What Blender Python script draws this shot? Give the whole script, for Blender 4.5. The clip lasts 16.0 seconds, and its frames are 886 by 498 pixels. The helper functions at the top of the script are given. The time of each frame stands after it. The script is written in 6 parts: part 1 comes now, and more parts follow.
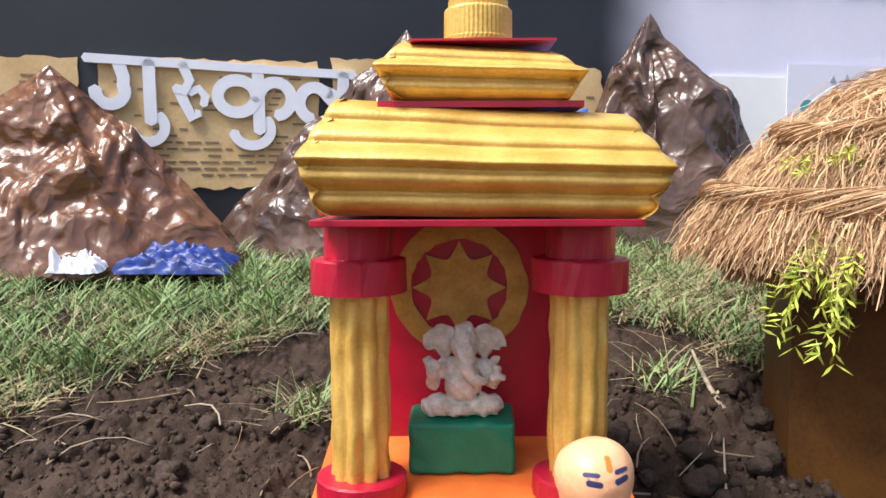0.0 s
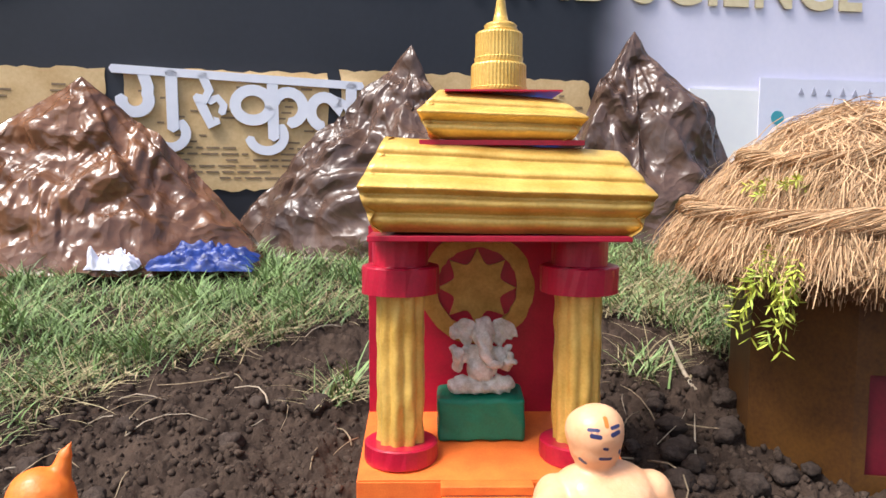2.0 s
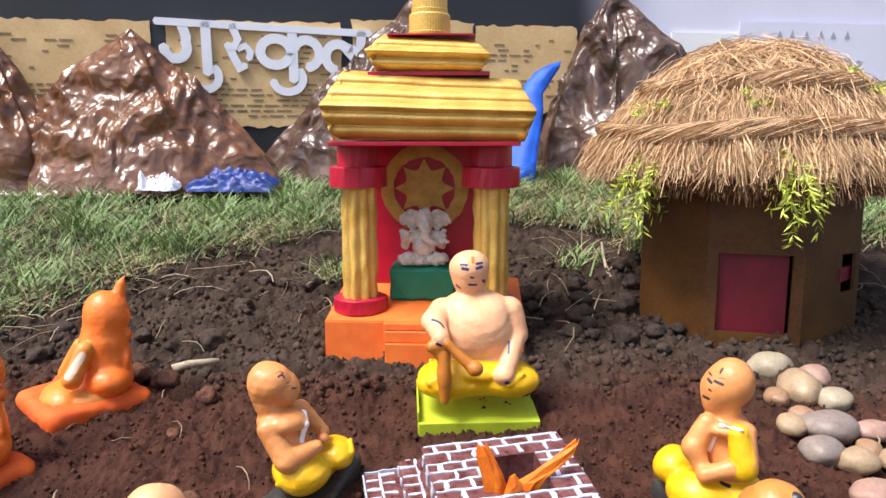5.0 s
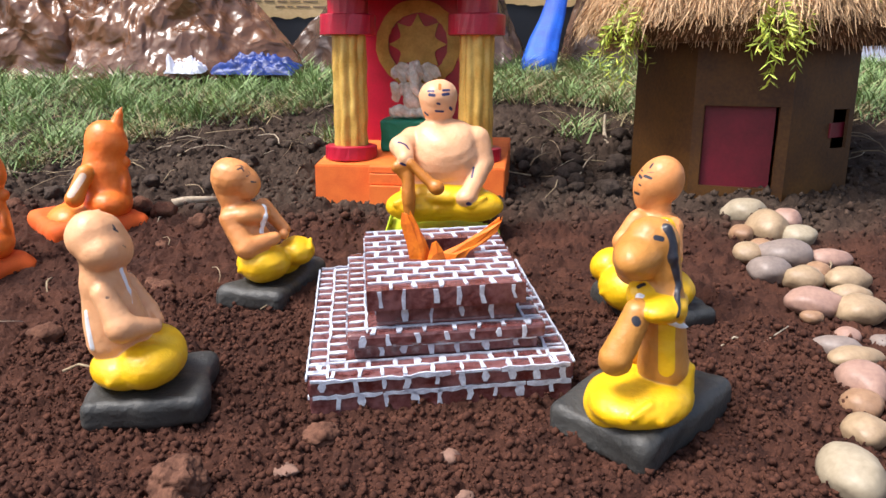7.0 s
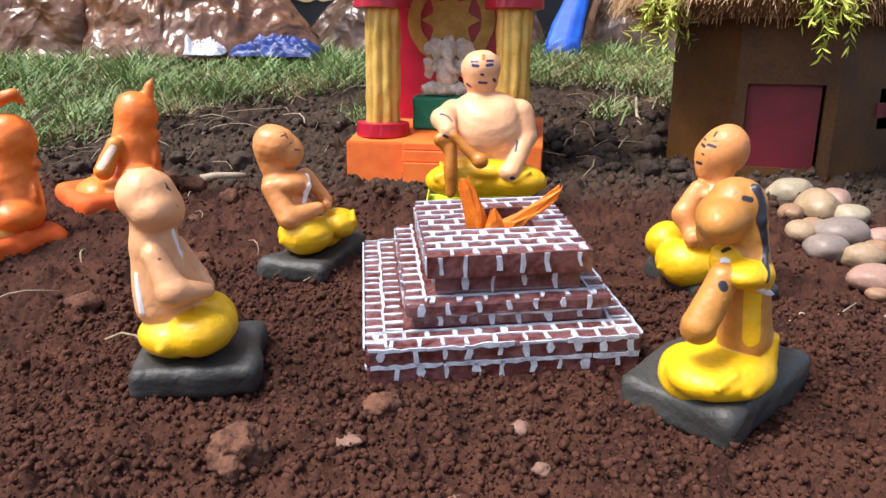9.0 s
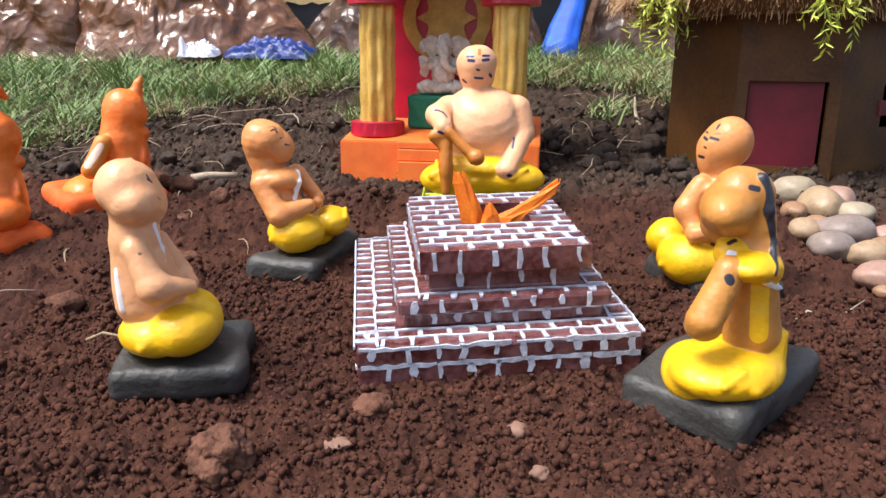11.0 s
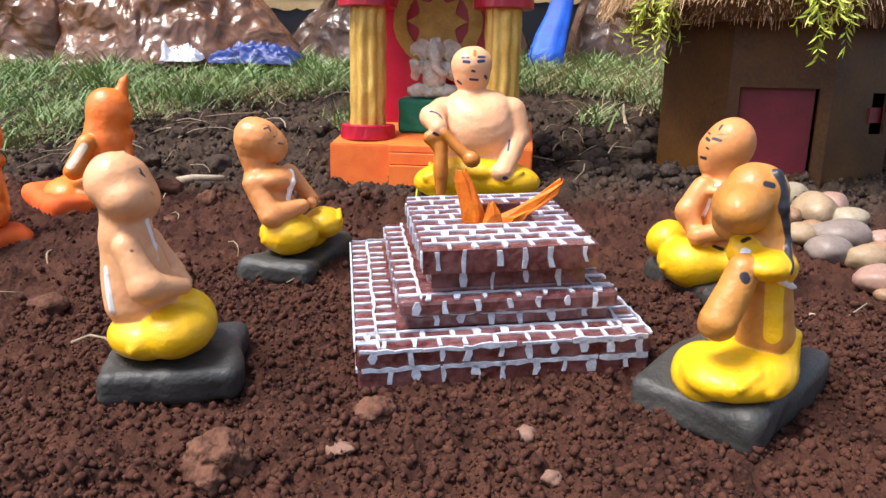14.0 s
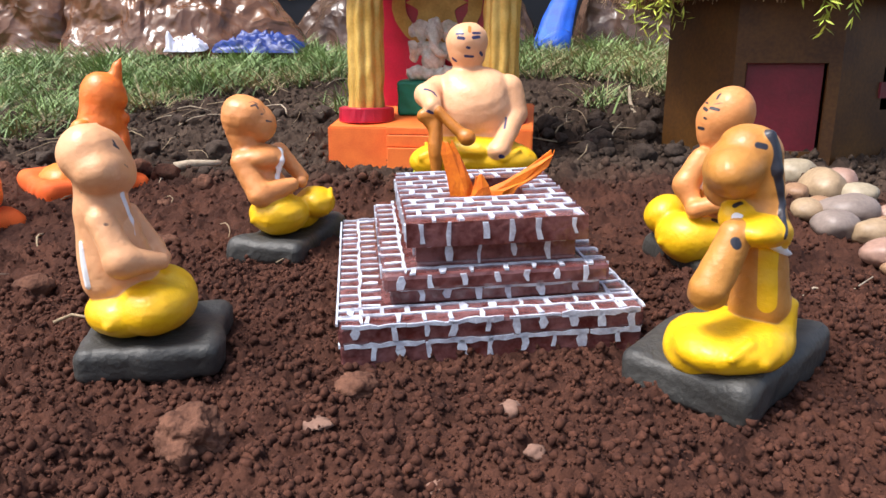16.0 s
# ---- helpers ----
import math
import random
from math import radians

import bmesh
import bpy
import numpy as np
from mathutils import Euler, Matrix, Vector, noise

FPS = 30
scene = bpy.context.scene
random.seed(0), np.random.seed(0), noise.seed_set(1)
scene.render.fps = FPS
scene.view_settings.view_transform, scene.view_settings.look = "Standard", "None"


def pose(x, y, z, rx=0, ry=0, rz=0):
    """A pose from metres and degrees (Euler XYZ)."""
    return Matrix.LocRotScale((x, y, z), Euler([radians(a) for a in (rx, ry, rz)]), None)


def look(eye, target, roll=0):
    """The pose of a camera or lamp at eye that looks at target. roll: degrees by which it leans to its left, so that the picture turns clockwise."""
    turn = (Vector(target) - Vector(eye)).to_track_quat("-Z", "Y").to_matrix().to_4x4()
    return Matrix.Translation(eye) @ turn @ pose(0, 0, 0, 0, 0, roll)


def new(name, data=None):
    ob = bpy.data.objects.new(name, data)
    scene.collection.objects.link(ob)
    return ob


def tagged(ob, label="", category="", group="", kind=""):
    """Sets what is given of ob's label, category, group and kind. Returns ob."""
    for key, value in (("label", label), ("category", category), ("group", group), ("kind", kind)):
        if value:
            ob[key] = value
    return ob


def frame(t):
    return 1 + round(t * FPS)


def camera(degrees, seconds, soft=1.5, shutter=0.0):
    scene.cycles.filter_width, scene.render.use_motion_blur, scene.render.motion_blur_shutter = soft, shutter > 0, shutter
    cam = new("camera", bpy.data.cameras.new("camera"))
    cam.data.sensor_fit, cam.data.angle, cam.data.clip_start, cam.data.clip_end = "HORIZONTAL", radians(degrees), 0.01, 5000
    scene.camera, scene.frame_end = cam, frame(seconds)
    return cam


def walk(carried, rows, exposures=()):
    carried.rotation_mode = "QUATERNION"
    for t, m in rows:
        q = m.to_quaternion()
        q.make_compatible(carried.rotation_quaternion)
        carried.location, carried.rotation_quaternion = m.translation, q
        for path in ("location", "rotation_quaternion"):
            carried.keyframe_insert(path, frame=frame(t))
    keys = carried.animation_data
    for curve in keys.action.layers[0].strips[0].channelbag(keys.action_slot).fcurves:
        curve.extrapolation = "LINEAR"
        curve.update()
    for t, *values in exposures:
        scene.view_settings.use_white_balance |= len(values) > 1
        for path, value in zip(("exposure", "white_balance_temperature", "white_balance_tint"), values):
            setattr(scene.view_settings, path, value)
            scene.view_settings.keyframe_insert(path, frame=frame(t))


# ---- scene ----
cam = camera(63.0, 16.0, soft=1.5)
PATH = [
    (0, (0.006, 0.014, 0.218), (-0.009, 2.007, 0.052), -0.2),
    (0.5, (-0.007, -0.011, 0.239), (-0.002, 1.982, 0.076), -0.1),
    (1, (-0.008, -0.04, 0.238), (0.01, 1.953, 0.075), -0.1),
    (1.5, (-0.014, -0.071, 0.235), (0.013, 1.921, 0.06), 0.1),
    (2, (-0.026, -0.086, 0.239), (0.009, 1.905, 0.05), 0.2),
    (2.5, (-0.033, -0.11, 0.247), (0.005, 1.879, 0.041), 0.5),
    (3, (-0.026, -0.15, 0.259), (0.003, 1.836, 0.029), 0.6),
    (3.2, (-0.022, -0.164, 0.264), (-0.002, 1.821, 0.021), 0.5),
    (5.3, (0.091, -0.294, 0.202), (-0.037, 1.67, -0.148), 0.1),
    (5.5, (0.102, -0.303, 0.196), (-0.049, 1.656, -0.178), 0.2),
    (6, (0.124, -0.318, 0.164), (-0.074, 1.625, -0.264), 0.4),
    (6.5, (0.135, -0.322, 0.142), (-0.097, 1.608, -0.328), 0.3),
    (7, (0.151, -0.317, 0.127), (-0.097, 1.605, -0.367), 0.3),
    (7.5, (0.146, -0.311, 0.119), (-0.113, 1.606, -0.387), 0.5),
    (8, (0.135, -0.309, 0.119), (-0.119, 1.609, -0.388), 0.8),
    (8.5, (0.124, -0.312, 0.112), (-0.13, 1.606, -0.396), 0.9),
    (9, (0.118, -0.308, 0.107), (-0.137, 1.61, -0.4), 0.8),
    (9.2, (0.116, -0.307, 0.107), (-0.141, 1.612, -0.397), 0.7),
    (11.5, (0.119, -0.294, 0.093), (-0.128, 1.63, -0.392), 0.8),
    (12, (0.116, -0.297, 0.09), (-0.123, 1.63, -0.389), 1.0),
    (12.5, (0.11, -0.294, 0.092), (-0.121, 1.637, -0.376), 1.2),
    (13, (0.106, -0.293, 0.09), (-0.114, 1.64, -0.372), 1.4),
    (13.5, (0.107, -0.293, 0.084), (-0.096, 1.642, -0.377), 1.3),
    (14, (0.106, -0.288, 0.089), (-0.089, 1.649, -0.368), 1.3),
    (14.5, (0.106, -0.288, 0.089), (-0.09, 1.649, -0.369), 1.1),
    (15, (0.113, -0.287, 0.077), (-0.085, 1.649, -0.387), 1.0),
    (15.5, (0.116, -0.283, 0.078), (-0.096, 1.649, -0.391), 0.7),
    (16, (0.12, -0.279, 0.077), (-0.117, 1.65, -0.397), 0.4),
]
walk(cam, [(t, look(eye, target, roll)) for t, eye, target, roll in PATH])

# ---- light ----
SUN_EL, SUN_AZ = 60.0, 245.0
world = bpy.data.worlds.new("world")
scene.world = world
world.use_nodes = True
wn = world.node_tree.nodes
sky = wn.new("ShaderNodeTexSky")
sky.sky_type = 'NISHITA'
sky.sun_disc = False
sky.sun_elevation, sky.sun_rotation = radians(SUN_EL), radians(SUN_AZ)
sky.air_density, sky.dust_density, sky.ozone_density = 1.0, 4.0, 0.6
world.node_tree.links.new(sky.outputs[0], wn["Background"].inputs[0])
wn["Background"].inputs[1].default_value = 0.11
sun = new("sun", bpy.data.lights.new("sun", 'SUN'))
sun.data.energy, sun.data.angle, sun.data.color = 2.1, radians(20), (1.0, 0.985, 0.98)
sun.matrix_world = look((0.3 + 3 * math.sin(radians(SUN_AZ)), 3 * math.cos(radians(SUN_AZ)), 3 * math.tan(radians(SUN_EL))), (0.1, 0.3, 0))
scene.view_settings.exposure = 1.20


# ---- materials ----
def mat(name, col, col2=None, rough=0.6, scale=60.0, fine=600.0, bump=0.3, depth=0.001, metal=0.0, spec=0.5, mix=0.6, coat=0.0, rnd=0.0, island=False):
    """A painted or natural surface: two colours mixed at two noise scales, with fine relief."""
    m = bpy.data.materials.new(name)
    m.use_nodes = True
    nt = m.node_tree
    N, L = nt.nodes, nt.links
    b = N["Principled BSDF"]
    tc = N.new("ShaderNodeTexCoord")
    n1, n2 = N.new("ShaderNodeTexNoise"), N.new("ShaderNodeTexNoise")
    for n, s in ((n1, scale), (n2, fine)):
        n.inputs["Scale"].default_value = s
        n.inputs["Detail"].default_value = 5.0
        L.new(tc.outputs["Object"], n.inputs["Vector"])
    add = N.new("ShaderNodeMath")
    add.operation = 'MULTIPLY_ADD'
    L.new(n2.outputs["Fac"], add.inputs[0])
    add.inputs[1].default_value = 0.5
    L.new(n1.outputs["Fac"], add.inputs[2])
    ramp = N.new("ShaderNodeMapRange")
    ramp.inputs["From Min"].default_value, ramp.inputs["From Max"].default_value = 0.75 - 0.35 * mix, 0.75 + 0.35 * mix
    L.new(add.outputs[0], ramp.inputs["Value"])
    mx = N.new("ShaderNodeMix")
    mx.data_type = 'RGBA'
    mx.inputs[6].default_value = (*col, 1)
    mx.inputs[7].default_value = (*(col2 or [c * 0.75 for c in col]), 1)
    L.new(ramp.outputs[0], mx.inputs[0])
    out = mx.outputs[2]
    if rnd:
        hv = N.new("ShaderNodeHueSaturation")
        src = N.new("ShaderNodeNewGeometry").outputs["Random Per Island"] if island else N.new("ShaderNodeObjectInfo").outputs["Random"]
        mr = N.new("ShaderNodeMapRange")
        mr.inputs["To Min"].default_value, mr.inputs["To Max"].default_value = 1 - rnd, 1 + rnd
        L.new(src, mr.inputs["Value"])
        L.new(mr.outputs[0], hv.inputs["Value"])
        L.new(out, hv.inputs["Color"])
        out = hv.outputs[0]
    L.new(out, b.inputs["Base Color"])
    b.inputs["Roughness"].default_value, b.inputs["Metallic"].default_value = rough, metal
    b.inputs["Specular IOR Level"].default_value = spec
    b.inputs["Coat Weight"].default_value = coat
    b.inputs["Coat Roughness"].default_value = 0.15
    bp = N.new("ShaderNodeBump")
    bp.inputs["Strength"].default_value, bp.inputs["Distance"].default_value = bump, depth
    L.new(add.outputs[0], bp.inputs["Height"])
    L.new(bp.outputs[0], b.inputs["Normal"])
    return m


M = {
    "gold": mat("gold_paint", (0.80, 0.53, 0.14), (0.58, 0.34, 0.065), 0.36, 45, 420, 0.6, 0.0013, 0.25),
    "gold_flat": mat("gold_paper", (0.56, 0.35, 0.085), (0.36, 0.21, 0.04), 0.42, 60, 400, 0.6, 0.0012, 0.35),
    "red": mat("crimson_paper", (0.50, 0.008, 0.040), (0.34, 0.005, 0.025), 0.38, 40, 400, 0.3, 0.0006, coat=0.2),
    "orange": mat("orange_paint", (0.85, 0.19, 0.03), (0.72, 0.13, 0.02), 0.6, 60, 700, 0.4, 0.0006),
    "cut": mat("cut_card_edge", (0.32, 0.07, 0.02), (0.12, 0.03, 0.015), 0.9, 200, 900),
    "green": mat("green_paint", (0.0, 0.20, 0.11), (0.0, 0.14, 0.075), 0.5, 50, 500, 0.5, 0.001),
    "stone": mat("white_cast_stone", (0.76, 0.73, 0.66), (0.42, 0.37, 0.28), 0.55, 160, 700, 0.6, 0.0008, mix=0.75),
    # near-black that stands in for shade in the roof hollow and altar pit
    "card": mat("hollow_shade", (0.03, 0.02, 0.015), (0.015, 0.01, 0.01), 0.9),
    # paler second colour: smeared white paint, plus sky sheen put into the colour
    "brick": mat("brown_painted_paper", (0.080, 0.016, 0.014), (0.205, 0.088, 0.088), 0.24, 80, 330, 0.8, 0.0014, coat=0.5, mix=0.5),
    "white": mat("white_poster_paint", (0.70, 0.77, 0.88), (0.36, 0.36, 0.44), 0.38, 160, 700, 0.8, 0.0008, mix=0.7),
    "flame": mat("orange_dyed_leaf", (0.95, 0.25, 0.004), (0.72, 0.12, 0.003), 0.6, 120, 600, 0.6, 0.001),
    "slab": mat("charcoal_clay", (0.054, 0.052, 0.048), (0.026, 0.026, 0.025), 0.55, 45, 330, 0.9, 0.0016, mix=0.75),
    "pebble": mat("river_pebble", (0.55, 0.44, 0.34), (0.40, 0.32, 0.27), 0.55, 45, 500, 0.25, 0.0006),
    "lime": mat("lime_card", (0.50, 0.62, 0.03), (0.42, 0.52, 0.03), 0.55),
    "hut": mat("brown_painted_card", (0.135, 0.058, 0.012), (0.060, 0.024, 0.008), 0.5, 16, 300, 0.4, 0.0008, spec=0.35),
    "hut_door": mat("dark_red_card", (0.19, 0.008, 0.022), (0.12, 0.005, 0.014), 0.45, 30, 300),
    "thatch": mat("coir_thatch", (0.68, 0.46, 0.27), (0.42, 0.26, 0.135), 0.9, 40, 500, rnd=0.42, island=True),
    # darker than the fibres: the shade between them is put into this colour
    "thatch_under": mat("thatch_base_shade", (0.20, 0.11, 0.05), (0.11, 0.06, 0.03), 0.95, 40, 500),
    "fern": mat("yellow_green_leaf", (0.60, 0.62, 0.09), (0.32, 0.44, 0.06), 0.5, 60, 500, rnd=0.3, island=True),
    "grass": mat("grass_blade", (0.23, 0.33, 0.12), (0.13, 0.21, 0.07), 0.6, 9, 60, rnd=0.45, island=True),
    "straw": mat("dry_grass", (0.42, 0.35, 0.20), (0.26, 0.20, 0.11), 0.85, 9, 60, rnd=0.35, island=True),
    "plastic": mat("brown_plastic_sheet", (0.20, 0.088, 0.044), (0.095, 0.040, 0.022), 0.24, 12, 70, 0.3, 0.002, spec=0.6),
    "dark_plastic": mat("dark_brown_plastic_sheet", (0.125, 0.072, 0.052), (0.065, 0.038, 0.030), 0.27, 12, 70, 0.3, 0.002, spec=0.5),
    "pale": mat("pale_lavender_sheet", (0.78, 0.78, 0.90), (0.73, 0.73, 0.86), 0.5, 6, 80, 0.2, 0.002),
    "bright": mat("white_sheet", (0.9, 0.9, 0.9), (0.86, 0.86, 0.88), 0.6, 10, 80),
    "news": mat("tea_stained_newspaper", (0.72, 0.52, 0.27), (0.58, 0.38, 0.17), 0.8, 14, 200, 0.3, 0.001),
    "ink": mat("faded_print", (0.30, 0.21, 0.12), (0.22, 0.15, 0.09), 0.8),
    "letter": mat("white_cut_letter", (0.78, 0.80, 0.88), (0.74, 0.76, 0.84), 0.6),
    "cream": mat("cream_cut_letter", (0.76, 0.66, 0.44), (0.66, 0.55, 0.33), 0.7),
    "blue": mat("blue_painted_sheet", (0.008, 0.12, 0.66), (0.006, 0.06, 0.42), 0.6, 40, 300, 0.6, 0.002),
    "navy": mat("blue_cloth", (0.012, 0.05, 0.30), (0.02, 0.03, 0.12), 0.4, 60, 300, 0.6, 0.002),
    "stalk": mat("dry_stalk", (0.34, 0.26, 0.16), (0.20, 0.14, 0.09), 0.9, 200, 900),
    "twig": mat("dry_twig", (0.48, 0.40, 0.30), (0.30, 0.23, 0.16), 0.85, 200, 900),
    "teal": mat("teal_ink", (0.05, 0.32, 0.40), (0.07, 0.36, 0.42), 0.7),
    "grey_ink": mat("grey_ink", (0.36, 0.36, 0.46), (0.40, 0.40, 0.48), 0.7),
    "orange_cloth": mat("orange_cloth", (0.80, 0.13, 0.012), (0.66, 0.09, 0.01), 0.75, 50, 900, 0.4, 0.0008),
}


def field_mat(name, axis, a, b, cols, rough, bump, depth, spec, warp, coord_scale=40.0, fine=500.0):
    """A surface whose two tones meet along one axis, between a and b, with an uneven border."""
    m = mat(name, cols[0], cols[1], rough, coord_scale, fine, bump, depth, spec=spec)
    N, L = m.node_tree.nodes, m.node_tree.links
    bs = N["Principled BSDF"]
    first = bs.inputs["Base Color"].links[0].from_socket
    fac = [n for n in N if n.type == 'MAP_RANGE'][0].outputs[0]
    second = N.new("ShaderNodeMix")
    second.data_type = 'RGBA'
    second.inputs[6].default_value, second.inputs[7].default_value = (*cols[2], 1), (*cols[3], 1)
    L.new(fac, second.inputs[0])
    geo, sep, big = N.new("ShaderNodeNewGeometry"), N.new("ShaderNodeSeparateXYZ"), N.new("ShaderNodeTexNoise")
    L.new(geo.outputs["Position"], sep.inputs[0])
    L.new(geo.outputs["Position"], big.inputs["Vector"])
    big.inputs["Scale"].default_value = 9.0
    ma = N.new("ShaderNodeMath")
    ma.operation = 'MULTIPLY_ADD'
    L.new(big.outputs["Fac"], ma.inputs[0])
    ma.inputs[1].default_value = warp
    L.new(sep.outputs[axis], ma.inputs[2])
    mr = N.new("ShaderNodeMapRange")
    mr.interpolation_type = 'SMOOTHSTEP'
    mr.inputs["From Min"].default_value, mr.inputs["From Max"].default_value = a + warp / 2, b + warp / 2
    L.new(ma.outputs[0], mr.inputs["Value"])
    mx = N.new("ShaderNodeMix")
    mx.data_type = 'RGBA'
    L.new(mr.outputs[0], mx.inputs[0])
    L.new(first, mx.inputs[6])
    L.new(second.outputs[2], mx.inputs[7])
    L.new(mx.outputs[2], bs.inputs["Base Color"])
    return m


M["soil"] = field_mat("garden_soil", 1, 0.30, 0.42, ((0.076, 0.031, 0.020), (0.028, 0.0115, 0.0085), (0.068, 0.046, 0.034), (0.026, 0.017, 0.013)), 0.95, 0.9, 0.002, 0.15, 0.15)
# black banner; the sky's sheen towards +x is put into its colour
M["black"] = field_mat("banner_sheen", 0, 0.27, 0.47, ((0.014, 0.016, 0.022), (0.020, 0.022, 0.030), (0.78, 0.76, 0.90), (0.72, 0.71, 0.86)), 0.45, 0.2, 0.002, 0.5, 0.03, 6.0, 80.0)


def clay(name, skin, skin2, cloth, cloth2, third=(0.02, 0.02, 0.03), fourth=(0.8, 0.8, 0.82)):
    """Painted clay: the mesh attribute 'paint' says where each coat of paint lies."""
    m = mat(name, skin, skin2, 0.47, 55, 330, 0.5, 0.0018, coat=0.12, mix=0.8)
    nt = m.node_tree
    N, L = nt.nodes, nt.links
    b = N["Principled BSDF"]
    last = b.inputs["Base Color"].links[0].from_socket
    ramp = [n for n in N if n.type == 'MAP_RANGE'][0]
    at = N.new("ShaderNodeAttribute")
    at.attribute_name = "paint"
    sep = N.new("ShaderNodeSeparateXYZ")
    L.new(at.outputs["Vector"], sep.inputs[0])
    for i, (a, c) in enumerate(((cloth, cloth2), (third, third), (fourth, fourth))):
        pm = N.new("ShaderNodeMix")
        pm.data_type = 'RGBA'
        pm.inputs[6].default_value, pm.inputs[7].default_value = (*a, 1), (*c, 1)
        L.new(ramp.outputs[0], pm.inputs[0])
        st = N.new("ShaderNodeMapRange")
        st.inputs["From Min"].default_value, st.inputs["From Max"].default_value = -0.0002, 0.0002
        L.new(sep.outputs[i], st.inputs["Value"])
        mx = N.new("ShaderNodeMix")
        mx.data_type = 'RGBA'
        L.new(st.outputs[0], mx.inputs[0])
        L.new(last, mx.inputs[6])
        L.new(pm.outputs[2], mx.inputs[7])
        last = mx.outputs[2]
    L.new(last, b.inputs["Base Color"])
    return m


YEL, YEL2 = (0.86, 0.52, 0.006), (0.74, 0.38, 0.004)
M["pale_clay"] = clay("pale_painted_clay", (0.80, 0.43, 0.22), (0.70, 0.33, 0.15), YEL, YEL2)
M["tan_clay"] = clay("tan_painted_clay", (0.74, 0.31, 0.10), (0.58, 0.21, 0.06), YEL, YEL2)
M["ochre_clay"] = clay("ochre_painted_clay", (0.56, 0.25, 0.05), (0.42, 0.17, 0.03), YEL, YEL2)
M["guru_clay"] = clay("cream_painted_clay", (0.82, 0.46, 0.26), (0.74, 0.37, 0.18), YEL, YEL2, (0.02, 0.025, 0.10), (0.50, 0.17, 0.02))
M["orange_clay"] = clay("orange_painted_clay", (0.72, 0.25, 0.03), (0.55, 0.18, 0.02), (0.90, 0.22, 0.025), (0.76, 0.14, 0.015), fourth=(0.75, 0.55, 0.42))


def crumple(m):
    """Sharp creases of a crumpled sheet, at two sizes, laid over the relief of a material."""
    N, L = m.node_tree.nodes, m.node_tree.links
    bs = N["Principled BSDF"]
    last = bs.inputs["Normal"].links[0].from_node
    tc, warp = N.new("ShaderNodeTexCoord"), N.new("ShaderNodeTexNoise")
    warp.inputs["Scale"].default_value, warp.inputs["Detail"].default_value = 7.0, 3.0
    L.new(tc.outputs["Object"], warp.inputs["Vector"])
    add = N.new("ShaderNodeVectorMath")
    add.operation = 'MULTIPLY_ADD'
    add.inputs[1].default_value = (0.16, 0.16, 0.16)
    L.new(warp.outputs["Color"], add.inputs[0])
    L.new(tc.outputs["Object"], add.inputs[2])
    for sc, dist_, st in ((8.0, 0.055, 0.5), (21.0, 0.018, 0.45), (60.0, 0.004, 0.35)):
        vo, bp = N.new("ShaderNodeTexVoronoi"), N.new("ShaderNodeBump")
        vo.inputs["Scale"].default_value = sc
        L.new(add.outputs[0], vo.inputs["Vector"])
        bp.inputs["Strength"].default_value, bp.inputs["Distance"].default_value = st, dist_
        L.new(vo.outputs["Distance"], bp.inputs["Height"])
        L.new(last.outputs[0], bp.inputs["Normal"])
        last = bp
    L.new(last.outputs[0], bs.inputs["Normal"])


crumple(M["plastic"])
crumple(M["dark_plastic"])


# ---- building helpers ----
def mesh_ob(name, bm, material, smooth=False):
    me = bpy.data.meshes.new(name)
    bm.to_mesh(me)
    bm.free()
    for mt in (material if isinstance(material, (list, tuple)) else [material]):
        me.materials.append(mt)
    if smooth:
        me.polygons.foreach_set("use_smooth", [True] * len(me.polygons))
    return new(name, me)


def part(name, bm, material, parent, label="", smooth=False):
    ob = mesh_ob(name, bm, material, smooth)
    ob.parent = parent
    return tagged(ob, label)


def thing(name, m, label, category, group="", kind=""):
    ob = new(name)
    ob.empty_display_size = 0.02
    ob.matrix_world = m
    return tagged(ob, label, category, group, kind)


def arr_ob(name, verts, faces, material, parent=None, smooth=False):
    me = bpy.data.meshes.new(name)
    verts, faces = np.asarray(verts, np.float32), np.asarray(faces, np.int32)
    me.vertices.add(len(verts))
    me.vertices.foreach_set("co", verts.ravel())
    k = faces.shape[1]
    me.loops.add(faces.size)
    me.loops.foreach_set("vertex_index", faces.ravel())
    me.polygons.add(len(faces))
    me.polygons.foreach_set("loop_start", np.arange(0, faces.size, k, dtype=np.int32))
    me.polygons.foreach_set("loop_total", np.full(len(faces), k, np.int32))
    if smooth:
        me.polygons.foreach_set("use_smooth", np.ones(len(faces), bool))
    me.materials.append(material)
    me.update(calc_edges=True)
    ob = new(name, me)
    if parent:
        ob.parent = parent
    return ob


def box(bm, x0, y0, z0, x1, y1, z1, bev=0.0, m=None):
    vs = bmesh.ops.create_cube(bm, size=1.0)["verts"]
    bmesh.ops.transform(bm, verts=vs, matrix=Matrix.Translation(((x0 + x1) / 2, (y0 + y1) / 2, (z0 + z1) / 2)) @ Matrix.Diagonal((x1 - x0, y1 - y0, z1 - z0, 1)))
    es = list({e for v in vs for e in v.link_edges})
    if bev:
        r = bmesh.ops.bevel(bm, geom=es, offset=bev, segments=2, affect='EDGES', profile=0.5)
        vs = list({v for f in r["faces"] for v in f.verts} | {v for v in vs if v.is_valid})
    if m:
        bmesh.ops.transform(bm, verts=vs, matrix=m)
    return vs


